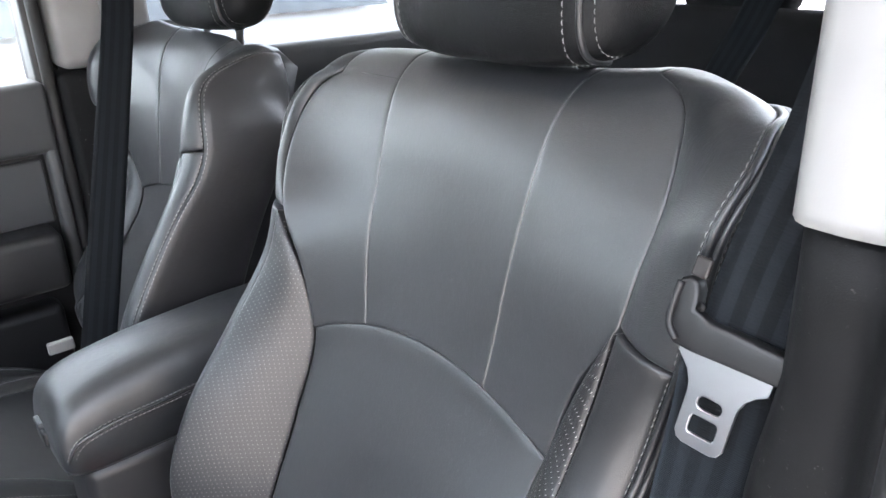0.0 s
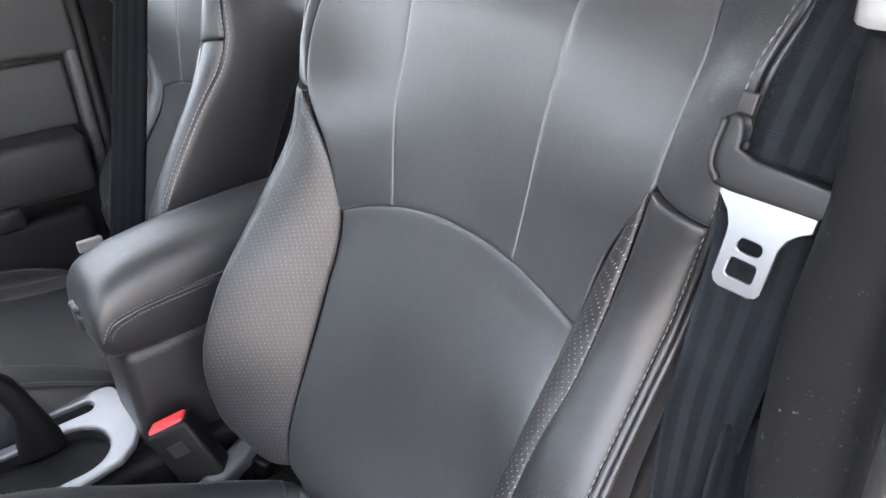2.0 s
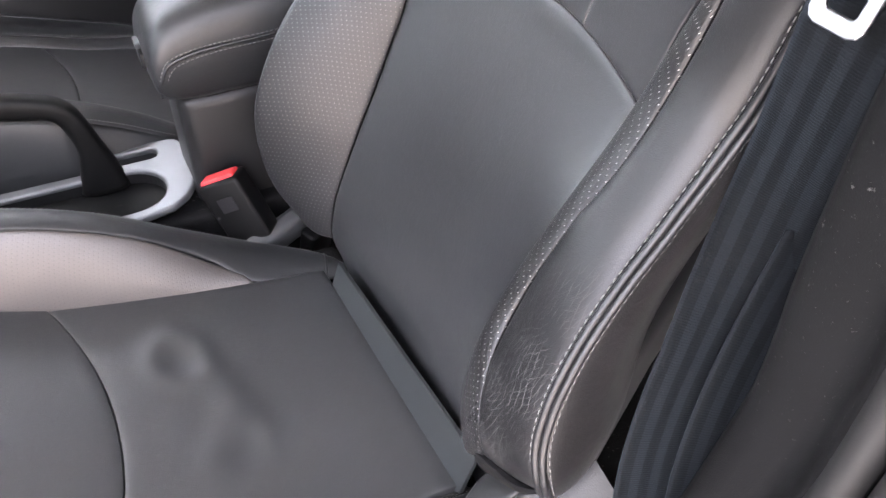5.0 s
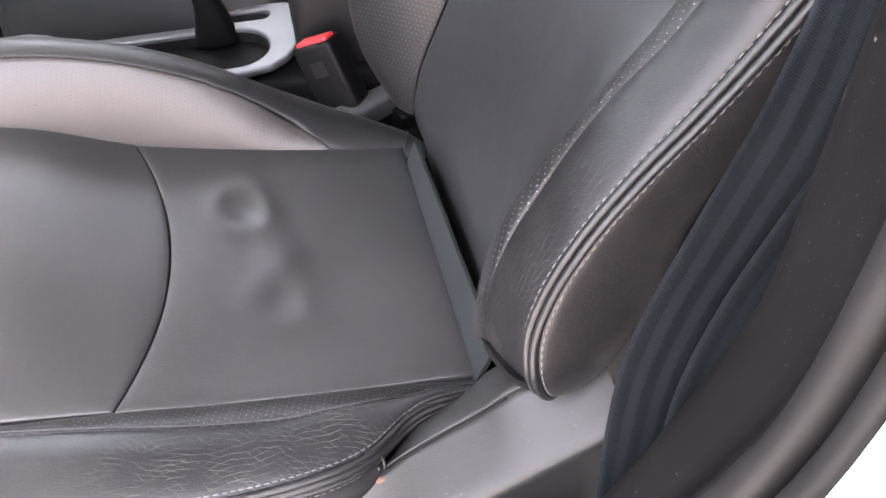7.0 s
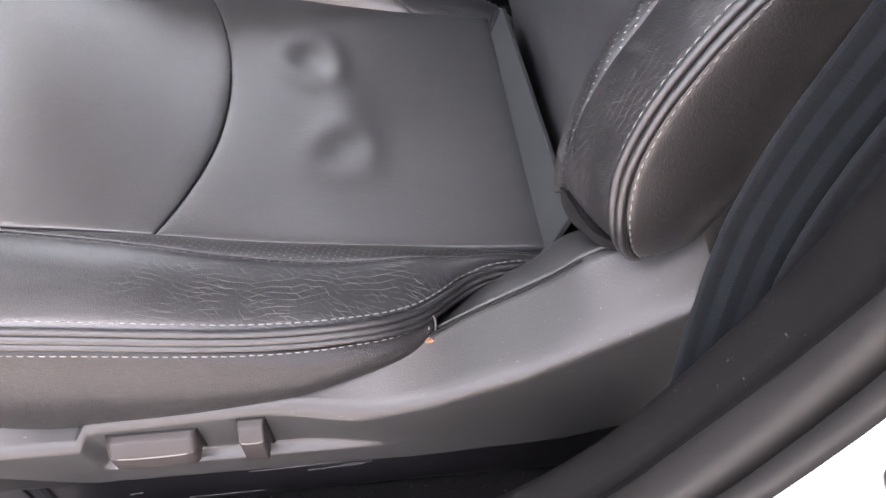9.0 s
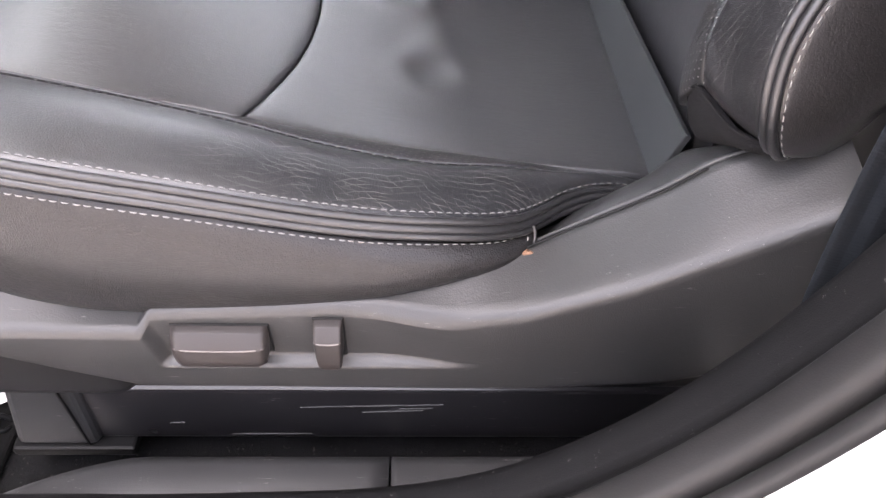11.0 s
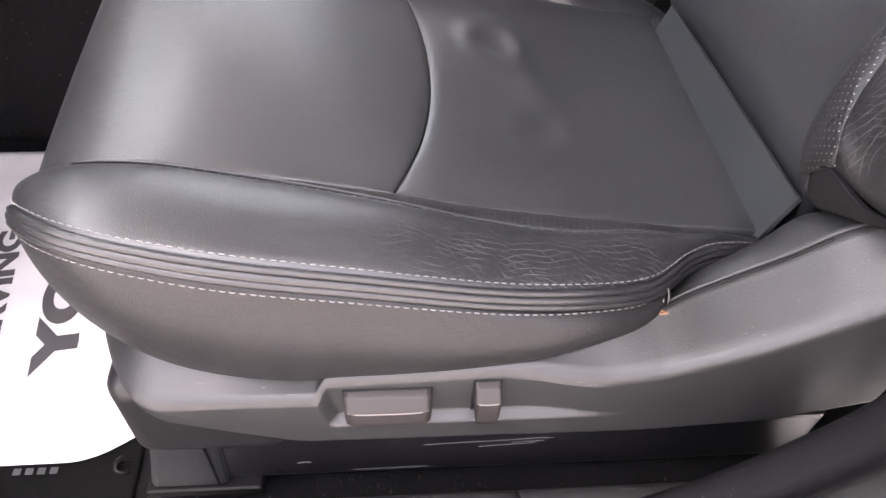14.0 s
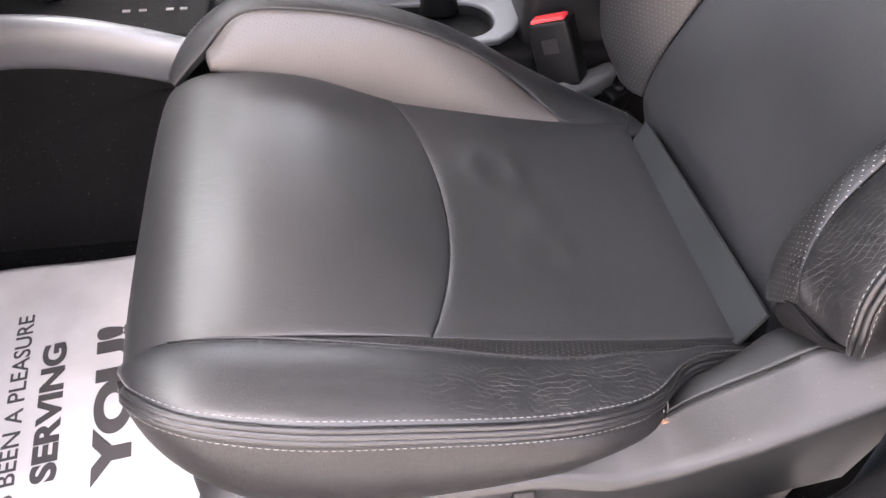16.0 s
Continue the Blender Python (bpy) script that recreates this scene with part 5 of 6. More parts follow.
def seat_shield(seat):
    """Moulded plastic side cover with the seat switches, and the rail covers under it."""
    top = bez([(-0.275, 0.612, 0.222), (-0.25, 0.600, 0.196), (-0.20, 0.589, 0.183), (-0.14, 0.584, 0.180), (-0.03, 0.594, 0.182), (0.064, 0.606, 0.194), (0.100, 0.611, 0.205), (0.129, 0.620, 0.2135), (0.153, 0.6335, 0.2150), (0.184, 0.654, 0.2145), (0.209, 0.677, 0.2125), (0.27, 0.705, 0.212), (0.32, 0.72, 0.212)])
    q = top(np.linspace(0, 1, 300))
    rows = []
    for x in np.concatenate((np.linspace(-0.287, -0.25, 10), np.linspace(-0.246, -0.145, 26), np.linspace(-0.143, -0.115, 30), np.linspace(-0.112, 0.272, 110))):
        zt, yt = np.interp(x, q[:, 0], q[:, 1]), np.interp(x, q[:, 0], q[:, 2])
        zr = float(np.interp(x, [-0.3, -0.13, 0.0, 0.06, 0.10, 0.16, 0.23, 0.31], [0.578, 0.578, 0.585, 0.590, 0.597, 0.622, 0.664, 0.715]))
        e = float(np.clip((x + 0.1385) / 0.010, 0, 1) * np.clip((0.075 - x) / 0.075, 0, 1))
        e = e * e * (3 - 2 * e)
        zr = min(zr + 0.009 * e, zt - 0.004 + 0.007 * e)
        round_ = max(0.0, (-0.235 - x) / 0.052)
        yin = 0.060 * round_ ** 2.2
        zb = float(np.interp(x, [-0.29, -0.25, -0.20, -0.15, 0.1, 0.2, 0.3], [0.572, 0.560, 0.538, 0.518, 0.514, 0.52, 0.55]))
        row = [(yt + 0.035, zt - 0.03), (yt + 0.004, zt - 0.004), (yt, zt)]
        for k in np.linspace(0.12, 0.92, 7):
            row.append((yt + (0.1615 + 0.0015 + 0.0095 * e - yt) * k ** 1.15, zt + (zr + 0.003 - zt) * k))
        row += [(0.1622 + 0.0095 * e, zr + 0.0012), (0.1605 + 0.0085 * e, zr - 0.002)]
        for k in np.linspace(0.04, 0.97, 46):
            z = zr - 0.002 + (zb - zr) * k
            sx = np.clip((x + 0.1385 - 0.16 * max(0.0, 0.585 - z)) / 0.010, 0, 1) * np.clip((0.085 - x - (z - 0.548) * 0.6) / 0.08, 0, 1)
            sz = np.clip((z - 0.5425) / 0.0045, 0, 1) * (np.clip((zr - 0.003 - z) / 0.012, 0, 1) * (1 - e) + e)
            s = (sx * sx * (3 - 2 * sx)) * (sz * sz * (3 - 2 * sz))
            row.append((0.1602 + 0.0085 * s + 0.004 * k * k, z))
        row += [(0.168, zb + 0.001), (0.20, zb + 0.004)]
        rows.append([(x, y + yin, z) for y, z in row])
    v, f = loft(rows, False)
    sh = raw("side_cover", v, [g[::-1] for g in f], TRIM, seat, "scuffed dark grey plastic seat side cover")
    # switches
    knob = part("seat_switch", knob_shape(-0.1178, -0.0584, 0.5525, 0.5792, 0.66, 0.003), SWITCH, sh, "wide brown-grey seat adjuster switch", True)
    switch_edges(knob, -0.1178, -0.0584, 0.5525, 0.5792, 0.66)
    knob = part("seat_switch", knob_shape(-0.0288, -0.0112, 0.5490, 0.5860, 0.77, 0.002), SWITCH, sh, "narrow brown-grey backrest switch", True)
    switch_edges(knob, -0.0288, -0.0112, 0.5490, 0.5860, 0.77)
    # inner hinge cover beside the cushion's rear end
    part("hinge_cover", hinge_shape(), TRIM, seat, "grey plastic hinge cover", True)
    part("felt_tab", block((0.101, 0.2008, 0.6025), (0.1175, 0.2115, 0.6115), 0.0015, 2), FOAM, seat, "tan felt edge showing under the cover")
    # lower covers and rail
    part("front_base", block((-0.284, 0.176, 0.476), (-0.165, 0.262, 0.578), 0.018, 6), BLACK, seat, "black plastic seat base", True)
    cover = block((-0.306, 0.198, 0.370), (-0.234, 0.262, 0.485), 0.007, 3)
    for v in cover.verts:
        # leaning front face, and a foot that spreads towards the floor
        k = (v.co.z - 0.366) / 0.119
        v.co.x += 0.026 * k if v.co.x < -0.27 else 0.006 * k
        v.co.y += 0.004 * k
    part("rail_cover", cover, TRIM_LOW, seat, "scratched grey plastic rail end cover", False)
    part("rail_foot", block((-0.309, 0.194, 0.360), (-0.205, 0.262, 0.3715), 0.003, 2), BUCKLE, seat)
    part("cover_joint", block((-0.2435, 0.1972, 0.374), (-0.2422, 0.1995, 0.47), 0, m=None), BUCKLE, seat, "dark joint in the rail cover")
    # thin black tube draws the shade in the gap between the covers
    v, f = tube(top(np.interp(np.linspace(0.098, 0.204, 40), q[:, 0], np.linspace(0, 1, 300))) [:, [0, 2, 1]] + np.array((0.0, -0.0004, 0.0002)), 0.0008, 8)
    raw("gap_seal", v, f, BUCKLE, seat, "black tube drawn for the shaded gap between the side and hinge covers")
    part("rail", block((-0.240, 0.206, 0.368), (0.30, 0.262, 0.448), 0.006, 3), RAIL, seat, "scuffed glossy black seat rail cover", False)
    # long pale scrapes on the rail covers
    upright = Euler((radians(90), 0, 0)).to_matrix().to_4x4()
    for x0, x1, z, rise, h in ((-0.060, 0.056, 0.4205, 0.0045, 0.0011), (-0.010, 0.040, 0.4130, 0.0030, 0.0008), (0.020, 0.048, 0.4185, 0.0008, 0.0005), (-0.124, -0.055, 0.3775, 0.0006, 0.0006), (-0.172, -0.160, 0.3955, 0.001, 0.0008)):
        xs = np.linspace(x0, x1, 9)
        thick = 0.6 * h * np.array([0.05, 0.6, 0.12, 0.9, 0.3, 1.0, 0.15, 0.6, 0.05])
        mid = z + rise * np.linspace(0, 1, 9)
        out = [(x, m - k) for x, m, k in zip(xs, mid, thick)] + [(x, m + k) for x, m, k in list(zip(xs, mid, thick))[::-1]]
        part("scrape", slab(out, 0.0008, 0, 1, Matrix.Translation((0, 0.2062, 0)) @ upright), SCUFFED, seat, "pale scrape on the black rail cover")
    part("rail_upper", block((-0.215, 0.2065, 0.447), (0.30, 0.262, 0.53), 0.006, 3), BLACK, seat)


def switch_edges(switch, x0, x1, z0, z1, share):
    """A pale ridge that draws a switch's highlight, and black backing for its shaded gap."""
    ridge, xm, w = z0 + share * (z1 - z0), (x0 + x1) / 2, (x1 - x0) / 2
    line = [(xm + u * w * 0.93, 0.1549 + 0.0014 * abs(u) ** 6, ridge - 0.0008 * (1 - u * u)) for u in np.linspace(-1, 1, 20)]
    v, f = tube(line, 0.0006, 6)
    raw("ridge", v, f, GLINT_EDGE, switch, "pale ridge drawn as a highlight")
    part("gap", block((x0 - 0.0010, 0.1676, z0 - 0.0006), (x1 + 0.0010, 0.1720, z1 + 0.0010), 0.0004, 1), BUCKLE, switch, "black backing for the shaded gap round the switch")


def knob_shape(x0, x1, z0, z1, share, r):
    """Switch cap: sloped upper face, a ridge, an upright lower face, rounded lower corners."""
    w, h, xm = (x1 - x0) / 2, z1 - z0, (x0 + x1) / 2
    ridge = z0 + share * h
    rows = []
    for z, y, inset in ((z1, 0.174, 0.0), (z1, 0.1625, 0.0), (z1 - 0.0008, 0.1612, 0.0), (ridge + 0.0014, 0.1560, 0.0), (ridge + 0.0004, 0.1550, 0.0), (ridge - 0.0008, 0.1548, 0.0),
                        (z0 + 0.30 * h, 0.1538, 0.0004), (z0 + 0.12 * h, 0.1536, 0.0012), (z0 + 0.03 * h, 0.1546, 0.0034), (z0, 0.1580, 0.0050), (z0, 0.174, 0.0050)):
        n = 14
        row = [(xm - w + min(inset, 0.4 * w), 0.174, z)]
        for k in range(n + 1):
            u = -1 + 2 * k / n
            e = min(inset, 0.4 * w)
            bow = -0.0009 * (1 - u * u)                    # the ridge dips a little at the ends
            edge = r * max(0.0, (abs(u) - 0.86) / 0.14) ** 2
            row.append((xm + u * (w - e), min(0.174, y + edge), z + (bow if z0 + 0.4 * h < z < z1 - 0.002 else 0.0)))
        row.append((xm + w - min(inset, 0.4 * w), 0.174, z))
        rows.append(row)
    v, f = loft(rows, False)
    bm = bmesh.new()
    vs = [bm.verts.new(tuple(p)) for p in v]
    for g in f:
        bm.faces.new([vs[i] for i in g])
    bmesh.ops.remove_doubles(bm, verts=bm.verts, dist=1e-6)
    return bm


def hinge_shape():
    """Smooth cap over the hinge: rises from the cushion's rear corner to the foot of the backrest."""
    near = bez([(0.110, 0.2110, 0.6135), (0.129, 0.2155, 0.6200), (0.153, 0.2170, 0.6335), (0.184, 0.2165, 0.6545), (0.209, 0.2145, 0.6780), (0.235, 0.2145, 0.690)])
    far = bez([(0.116, 0.2250, 0.5990), (0.133, 0.2360, 0.6090), (0.157, 0.2380, 0.6280), (0.182, 0.2440, 0.6400), (0.205, 0.2500, 0.6560), (0.232, 0.2520, 0.660)])
    rows = []
    for t in np.linspace(0, 1, 26):
        p, q = near(t)[0], far(t)[0]
        n = np.array((0.0, -0.25, 1.0))
        ring = [p + (0, 0.001, -0.030), p + (0, 0, -0.0015), p + (0.0, 0.0012, 0.0)]
        ring += [p + (q - p) * k + n * 0.0022 * (1 - (2 * k - 1) ** 2) for k in (0.15, 0.35, 0.55, 0.75, 0.9)]
        ring += [q, q + (0, 0.0025, -0.003), q + (0, 0.003, -0.030)]
        rows.append(ring)
    v, f = loft(rows, True)
    bm = bmesh.new()
    vs = [bm.verts.new(tuple(p)) for p in v]
    for g in f:
        bm.faces.new([vs[i] for i in g])
    return bm


front_seat((0, 0, 0), True)
front_seat((0.046, 0.712, -0.02), False)


# ---- belts ----
def strap(q, across, width=0.047, thick=0.0013, bow=0.0):
    """Webbing along points q; across: the way of its width at each point."""
    q, w = np.asarray(q, float), np.asarray(across, float)
    t = np.gradient(q, axis=0)
    t /= np.linalg.norm(t, axis=1)[:, None]
    w = w - t * (w * t).sum(1)[:, None]
    w /= np.linalg.norm(w, axis=1)[:, None]
    n = np.cross(t, w)
    s = np.linspace(-0.5, 0.5, 9)
    rows = []
    for p, a, o in zip(q, w, n):
        front = [p + a * width * k + o * (thick / 2 + bow * (1 - 4 * k * k)) for k in s]
        back = [p + a * width * k + o * (-thick / 2 + bow * (1 - 4 * k * k)) for k in s[::-1]]
        rows.append(front + back)
    v, f = loft(rows, True)
    l = np.concatenate(([0], np.cumsum(np.linalg.norm(np.diff(q, axis=0), axis=1))))
    uv = [(k * width, d) for d in l for k in (*s, *s[::-1])]
    return v, f, uv


def driver_belt():
    b = empty("seat_belt", (0.30, 0.15, 0.40), "dark blue-black seat belt with a bare steel tongue hanging free", "seat belt", "seat belts")
    line = bez([(0.42, 0.112, 1.55), (0.385, 0.121, 1.36), (0.348, 0.135, 1.22), (0.322, 0.1445, 1.15), (0.311, 0.148, 1.112)])
    q = line(np.linspace(0, 1, 50))
    v, f, uv = strap(q, np.linspace((0.5, -1.0, -0.1), (0.25, -1.0, -0.15), 50), bow=0.002)
    raw("upper_webbing", v, f, BELT, b, "dark ribbed seat belt webbing", uv=uv)
    line = bez([(0.312, 0.153, 1.092), (0.309, 0.154, 1.06), (0.323, 0.167, 1.0), (0.338, 0.180, 0.945), (0.340, 0.185, 0.896), (0.326, 0.181, 0.855), (0.300, 0.170, 0.80), (0.285, 0.160, 0.75), (0.279, 0.147, 0.68), (0.281, 0.138, 0.60), (0.287, 0.134, 0.46)])
    q = line(np.linspace(0, 1, 60))
    v, f, uv = strap(q, [(0.15 + 0.85 * min(1.0, max(0.0, 4 * k - 0.9)), -1.0 + 0.65 * min(1.0, max(0.0, 4 * k - 0.9)), -0.10 + 0.10 * k) for k in np.linspace(0, 1, 60)], 0.054, bow=0.001)
    raw("lower_webbing", v, f, BELT, b, "dark seat belt webbing with woven stripes", uv=uv)
    # the second run of the belt, lying against the pillar trim
    q2 = line(np.linspace(0.30, 1, 44)) + np.array((0.026, -0.024, 0.0))
    v, f, uv = strap(q2, [(0.9, -0.45, 0.0)] * 44, 0.054, bow=0.001)
    raw("rear_webbing", v, f, BELT, b, "second run of the belt against the pillar", uv=uv)
    # tongue: plate with two openings in a moulded grip
    top, low = Vector((0.3030, 0.1525, 1.1010)), Vector((0.2900, 0.1570, 1.046))
    down = (top - low).normalized()
    wide = Vector((0.10, -1.0, 0.10)).normalized()
    face = wide.cross(down).normalized()
    wide = down.cross(face)
    m = Matrix((wide, down, face)).transposed().to_4x4()
    m.translation = top
    plate = [(-0.0245, 0.006), (0.0255, 0.006), (0.0255, -0.006), (0.020, -0.0095), (0.0160, -0.014), (0.0138, -0.020), (0.0135, -0.045), (0.0115, -0.0485), (0.008, -0.050), (-0.008, -0.050), (-0.0115, -0.0485), (-0.0135, -0.045), (-0.0138, -0.022), (-0.0145, -0.017), (-0.0175, -0.0105), (-0.0245, -0.003)]
    hole = [(x, y - 0.0245) for x, y in rounded(0.0135, 0.0072, 0.0033, 5)]
    hole2 = [(x, y - 0.0375) for x, y in rounded(0.0150, 0.0105, 0.0022, 4)]
    part("tongue", slab(plate, 0.0028, 0.0005, 1, m, (hole[::-1], hole2[::-1])), STEEL, b, "bright steel belt tongue with two openings")
    grip = [(0.031, 0.002), (0.031, 0.015), (0.028, 0.018), (-0.012, 0.0185), (-0.0205, 0.022), (-0.0215, 0.031), (-0.024, 0.036), (-0.029, 0.0375), (-0.0335, 0.035),
            (-0.0350, 0.027), (-0.0355, 0.014), (-0.0335, 0.005), (-0.028, 0.000), (-0.018, -0.0005), (0.0, 0.0005)]
    part("grip", slab(grip, 0.012, 0.0030, 3, m @ Matrix.Translation((0, 0, -0.0045))), BLACK, b, "moulded black plastic grip", True)
    rib = bez([(-0.0325, 0.0335, 0.0075), (-0.0328, 0.022, 0.0085), (-0.0315, 0.010, 0.0085), (-0.026, 0.0035, 0.0080)])
    v, f = tube([tuple(m @ Vector(p)) for p in rib(np.linspace(0, 1, 20))], 0.0022, 8)
    raw("grip_rib", v, f, BLACK, b)
    v, f = tube([tuple(m @ Vector((-0.0185, 0.0245, z))) for z in (0.0060, 0.0078, 0.0081)], 0.0024, 12)
    raw("grip_hole", v, f, BUCKLE, b, "small dark hole in the grip")
    part("button", block((-0.0045, -0.0055, -0.001), (0.0045, 0.0055, 0.003), 0.0012, 2, m=m @ Matrix.Translation((-0.0255, 0.0435, 0.003))), SWITCH, b, "small grey plastic belt stop")


driver_belt()


def passenger_belt():
    b = empty("seat_belt", (0.27, 1.34, 0.45), "dark blue-black seat belt hanging before the passenger seat", "seat belt", "seat belts")
    line = bez([(0.46, 1.388, 1.42), (0.415, 1.34, 1.228), (0.34, 1.23, 1.066), (0.272, 1.14, 0.915), (0.217, 1.10, 0.753), (0.19, 1.09, 0.66)])
    q = line(np.linspace(0, 1, 60))
    v, f, uv = strap(q, np.linspace((1.0, -0.3, 0), (1.0, -0.15, 0), 60), 0.050)
    raw("webbing", v, f, BELT, b, uv=uv)
    part("tongue", block((0.160, 1.20, 0.700), (0.200, 1.212, 0.720), 0.003, 2, m=None), PILLAR_UP, b, "pale belt tongue edge")


passenger_belt()


# ---- centre console ----
def console():
    c = empty("centre_console", (0.05, CENTRE, 0.33), "black centre console with satin silver trim and leather armrest", "console")
    y0, y1 = 0.742, 0.868
    # box under the armrest
    part("bin", block((0.098, y0 + 0.008, 0.40), (0.42, y1 - 0.008, 0.775), 0.018, 4), BLACK, c, "black plastic console bin", True)
    part("tunnel", block((-0.98, 0.742, 0.32), (0.42, 0.846, 0.60), 0.02, 3), CARPET, c, "black carpeted tunnel under the console", True)
    part("lower_body", block((-0.20, 0.731, 0.32), (0.42, 0.857, 0.630), 0.012, 3), PILLAR, c, "black plastic console side", True)
    bm = bmesh.new()
    side = [(-0.98, 0.40), (-0.60, 0.525), (-0.37, 0.61), (-0.20, 0.61), (-0.20, 0.66), (-0.98, 0.66)]
    ends = [[bm.verts.new((x, y, z)) for x, z in side] for y in (0.734, 0.854)]
    for i in range(len(side)):
        bm.faces.new((ends[0][i], ends[0][(i + 1) % len(side)], ends[1][(i + 1) % len(side)], ends[1][i]))
    bm.faces.new(ends[0][::-1])
    bm.faces.new(ends[1])
    bmesh.ops.bevel(bm, geom=bm.edges[:], offset=0.003, segments=2, affect="EDGES")
    part("side_panel", bm, PILLAR, c, "dark grey plastic console side panel")
    # armrest lid: soft top over a stitched band
    rows = []
    for x, zt, zb, ins in ((0.080, 0.822, 0.790, 0.012), (0.084, 0.842, 0.780, 0.005), (0.094, 0.858, 0.775, 0.001), (0.115, 0.870, 0.772, 0.0), (0.17, 0.882, 0.772, 0.0), (0.25, 0.890, 0.772, 0.0), (0.34, 0.893, 0.772, 0.0), (0.41, 0.888, 0.775, 0.0), (0.425, 0.87, 0.785, 0.006)):
        w0, w1 = y0 + ins, y1 - ins
        zs = zb + (zt - zb) * 0.52
        n = 20
        ring = []
        for k in np.linspace(0, 1, n):
            a = math.pi * k
            ring.append((x, (w0 + w1) / 2 - (w1 - w0) / 2 * np.sign(math.cos(a)) * abs(math.cos(a)) ** 0.45, zs + (zt - zs) * math.sin(a) ** 0.8))
        ring += [(x, w1, zb + 0.01), (x, w1 - 0.01, zb), (x, w0 + 0.01, zb), (x, w0, zb + 0.01)]
        rows.append(ring)
    rows = np.array(rows)
    k = bez(rows.reshape(len(rows), -1))(np.linspace(0, 1, 50)).reshape(50, -1, 3)
    v, f = loft(k, True)
    lid = raw("armrest", v, f, LEATHER, c, "padded black leather armrest with a double-stitched edge")
    seam = bez([(0.086, y0 + 0.016, 0.782), (0.0865, y0 + 0.006, 0.800), (0.098, y0 - 0.0005, 0.824), (0.12, y0 - 0.002, 0.832), (0.20, y0 - 0.002, 0.838), (0.30, y0 - 0.002, 0.842), (0.40, y0 - 0.002, 0.842)])
    for d in (0.0, 0.009):
        v, f = stitches(shifted(seam, (0.004 if d else -0.001, -0.0006, -d)), 0, 0.97, (-0.3, -1.0, 0.2), 0.0052, 0.0037)
        raw("stitching", v, f, THREAD, lid, "pale grey stitching")
    v, f = tube(even(shifted(seam, (0, 0.0005, -0.0045)), 60), 0.0024, 8)
    raw("piping", v, f, CORD, lid)
    part("latch", block((0.076, 0.80, 0.792), (0.086, 0.835, 0.812), 0.003, 2), BLACK, c, smooth=True)
    part("latch_trim", block((0.0745, 0.806, 0.815), (0.084, 0.83, 0.822), 0.002, 2), STRIP, c, "thin grey latch edge")
    # silver top plate with cup holder and handbrake slot
    plate = bez([(0.085, 0.752, 0), (0.098, 0.775, 0), (0.102, 0.83, 0), (0.098, 0.888, 0), (0.07, 0.893, 0), (-0.02, 0.893, 0), (-0.20, 0.893, 0)])(np.linspace(0, 1, 30))[:, :2]
    near = bez([(-0.30, 0.722, 0), (-0.20, 0.722, 0), (-0.06, 0.724, 0), (0.02, 0.728, 0), (0.065, 0.736, 0)])(np.linspace(0, 1, 20))[:, :2]
    outline = [tuple(p) for p in near] + [tuple(p) for p in plate] + [(-0.30, 0.893)]
    cup = [(-0.052 + x, 0.790 + y) for x, y in rounded(0.235, 0.092, 0.044, 10)]
    slot = [(-0.075 + x, 0.866 + y) for x, y in rounded(0.29, 0.026, 0.012, 6)]
    part("silver_plate", slab(outline, 0.010, 0.0035, 3, Matrix.Translation((0, 0, 0.640)), (cup[::-1], slot[::-1])), SILVER, c, "satin silver console trim round the cup holders", False)
    # cup holder well
    rows = [[(x, y, z) for x, y in cup] for z in (0.644, 0.56)]
    v, f = loft(rows, True, False)
    f.append(tuple(range(len(cup), 2 * len(cup))))
    raw("cup_holder", v, f, BLACK, c, "black cup holder well", False)
    # silver rail that sweeps forward beside the selector
    rows = []
    line = bez([(-0.20, 0.712, 0.632), (-0.30, 0.716, 0.646), (-0.37, 0.722, 0.664), (-0.45, 0.728, 0.679), (-0.54, 0.732, 0.682), (-0.64, 0.732, 0.668), (-0.74, 0.73, 0.64)])
    for q in line(np.linspace(0, 1, 60)):
        h, w = 0.034, 0.022
        rows.append([(q[0], q[1] + w * math.cos(a) * (0.6 if math.cos(a) < 0 else 1.0), q[2] + h * math.sin(a)) for a in np.linspace(0, 2 * math.pi, 16, endpoint=False)])
    v, f = loft(rows, True)
    raw("silver_rail", v, f, SILVER, c, "broad satin silver console rail")
    part("selector_plate", block((-0.62, 0.748, 0.655), (-0.30, 0.86, 0.672), 0.004, 2), PILLAR, c, "grey plastic gear selector plate")
    for i, x in enumerate((-0.335, -0.352, -0.385, -0.405)):
        part("selector_mark", block((x, 0.806, 0.6725), (x + 0.009, 0.812, 0.6735), 0), THREAD, c)
    # handbrake
    h = empty("handbrake", (-0.0, 0.842, 0.62), "black leather handbrake lever between the seats", "handbrake")
    v, f = tube([(-0.196, 0.842, 0.786), (-0.212, 0.842, 0.787), (-0.217, 0.842, 0.7875)], 0.008, 12)
    raw("release_button", v, f, BLACK, h)
    # wide moulded foot that narrows and bends forward into the grip
    rear = bez([(0.029, 0, 0.632), (0.020, 0, 0.668), (0.011, 0, 0.696), (0.003, 0, 0.723), (-0.006, 0, 0.746), (-0.020, 0, 0.760), (-0.045, 0, 0.770), (-0.12, 0, 0.790), (-0.20, 0, 0.800)])
    front = bez([(-0.031, 0, 0.632), (-0.023, 0, 0.665), (-0.019, 0, 0.690), (-0.024, 0, 0.718), (-0.032, 0, 0.735), (-0.043, 0, 0.741), (-0.060, 0, 0.744), (-0.125, 0, 0.760), (-0.20, 0, 0.772)])
    rows = []
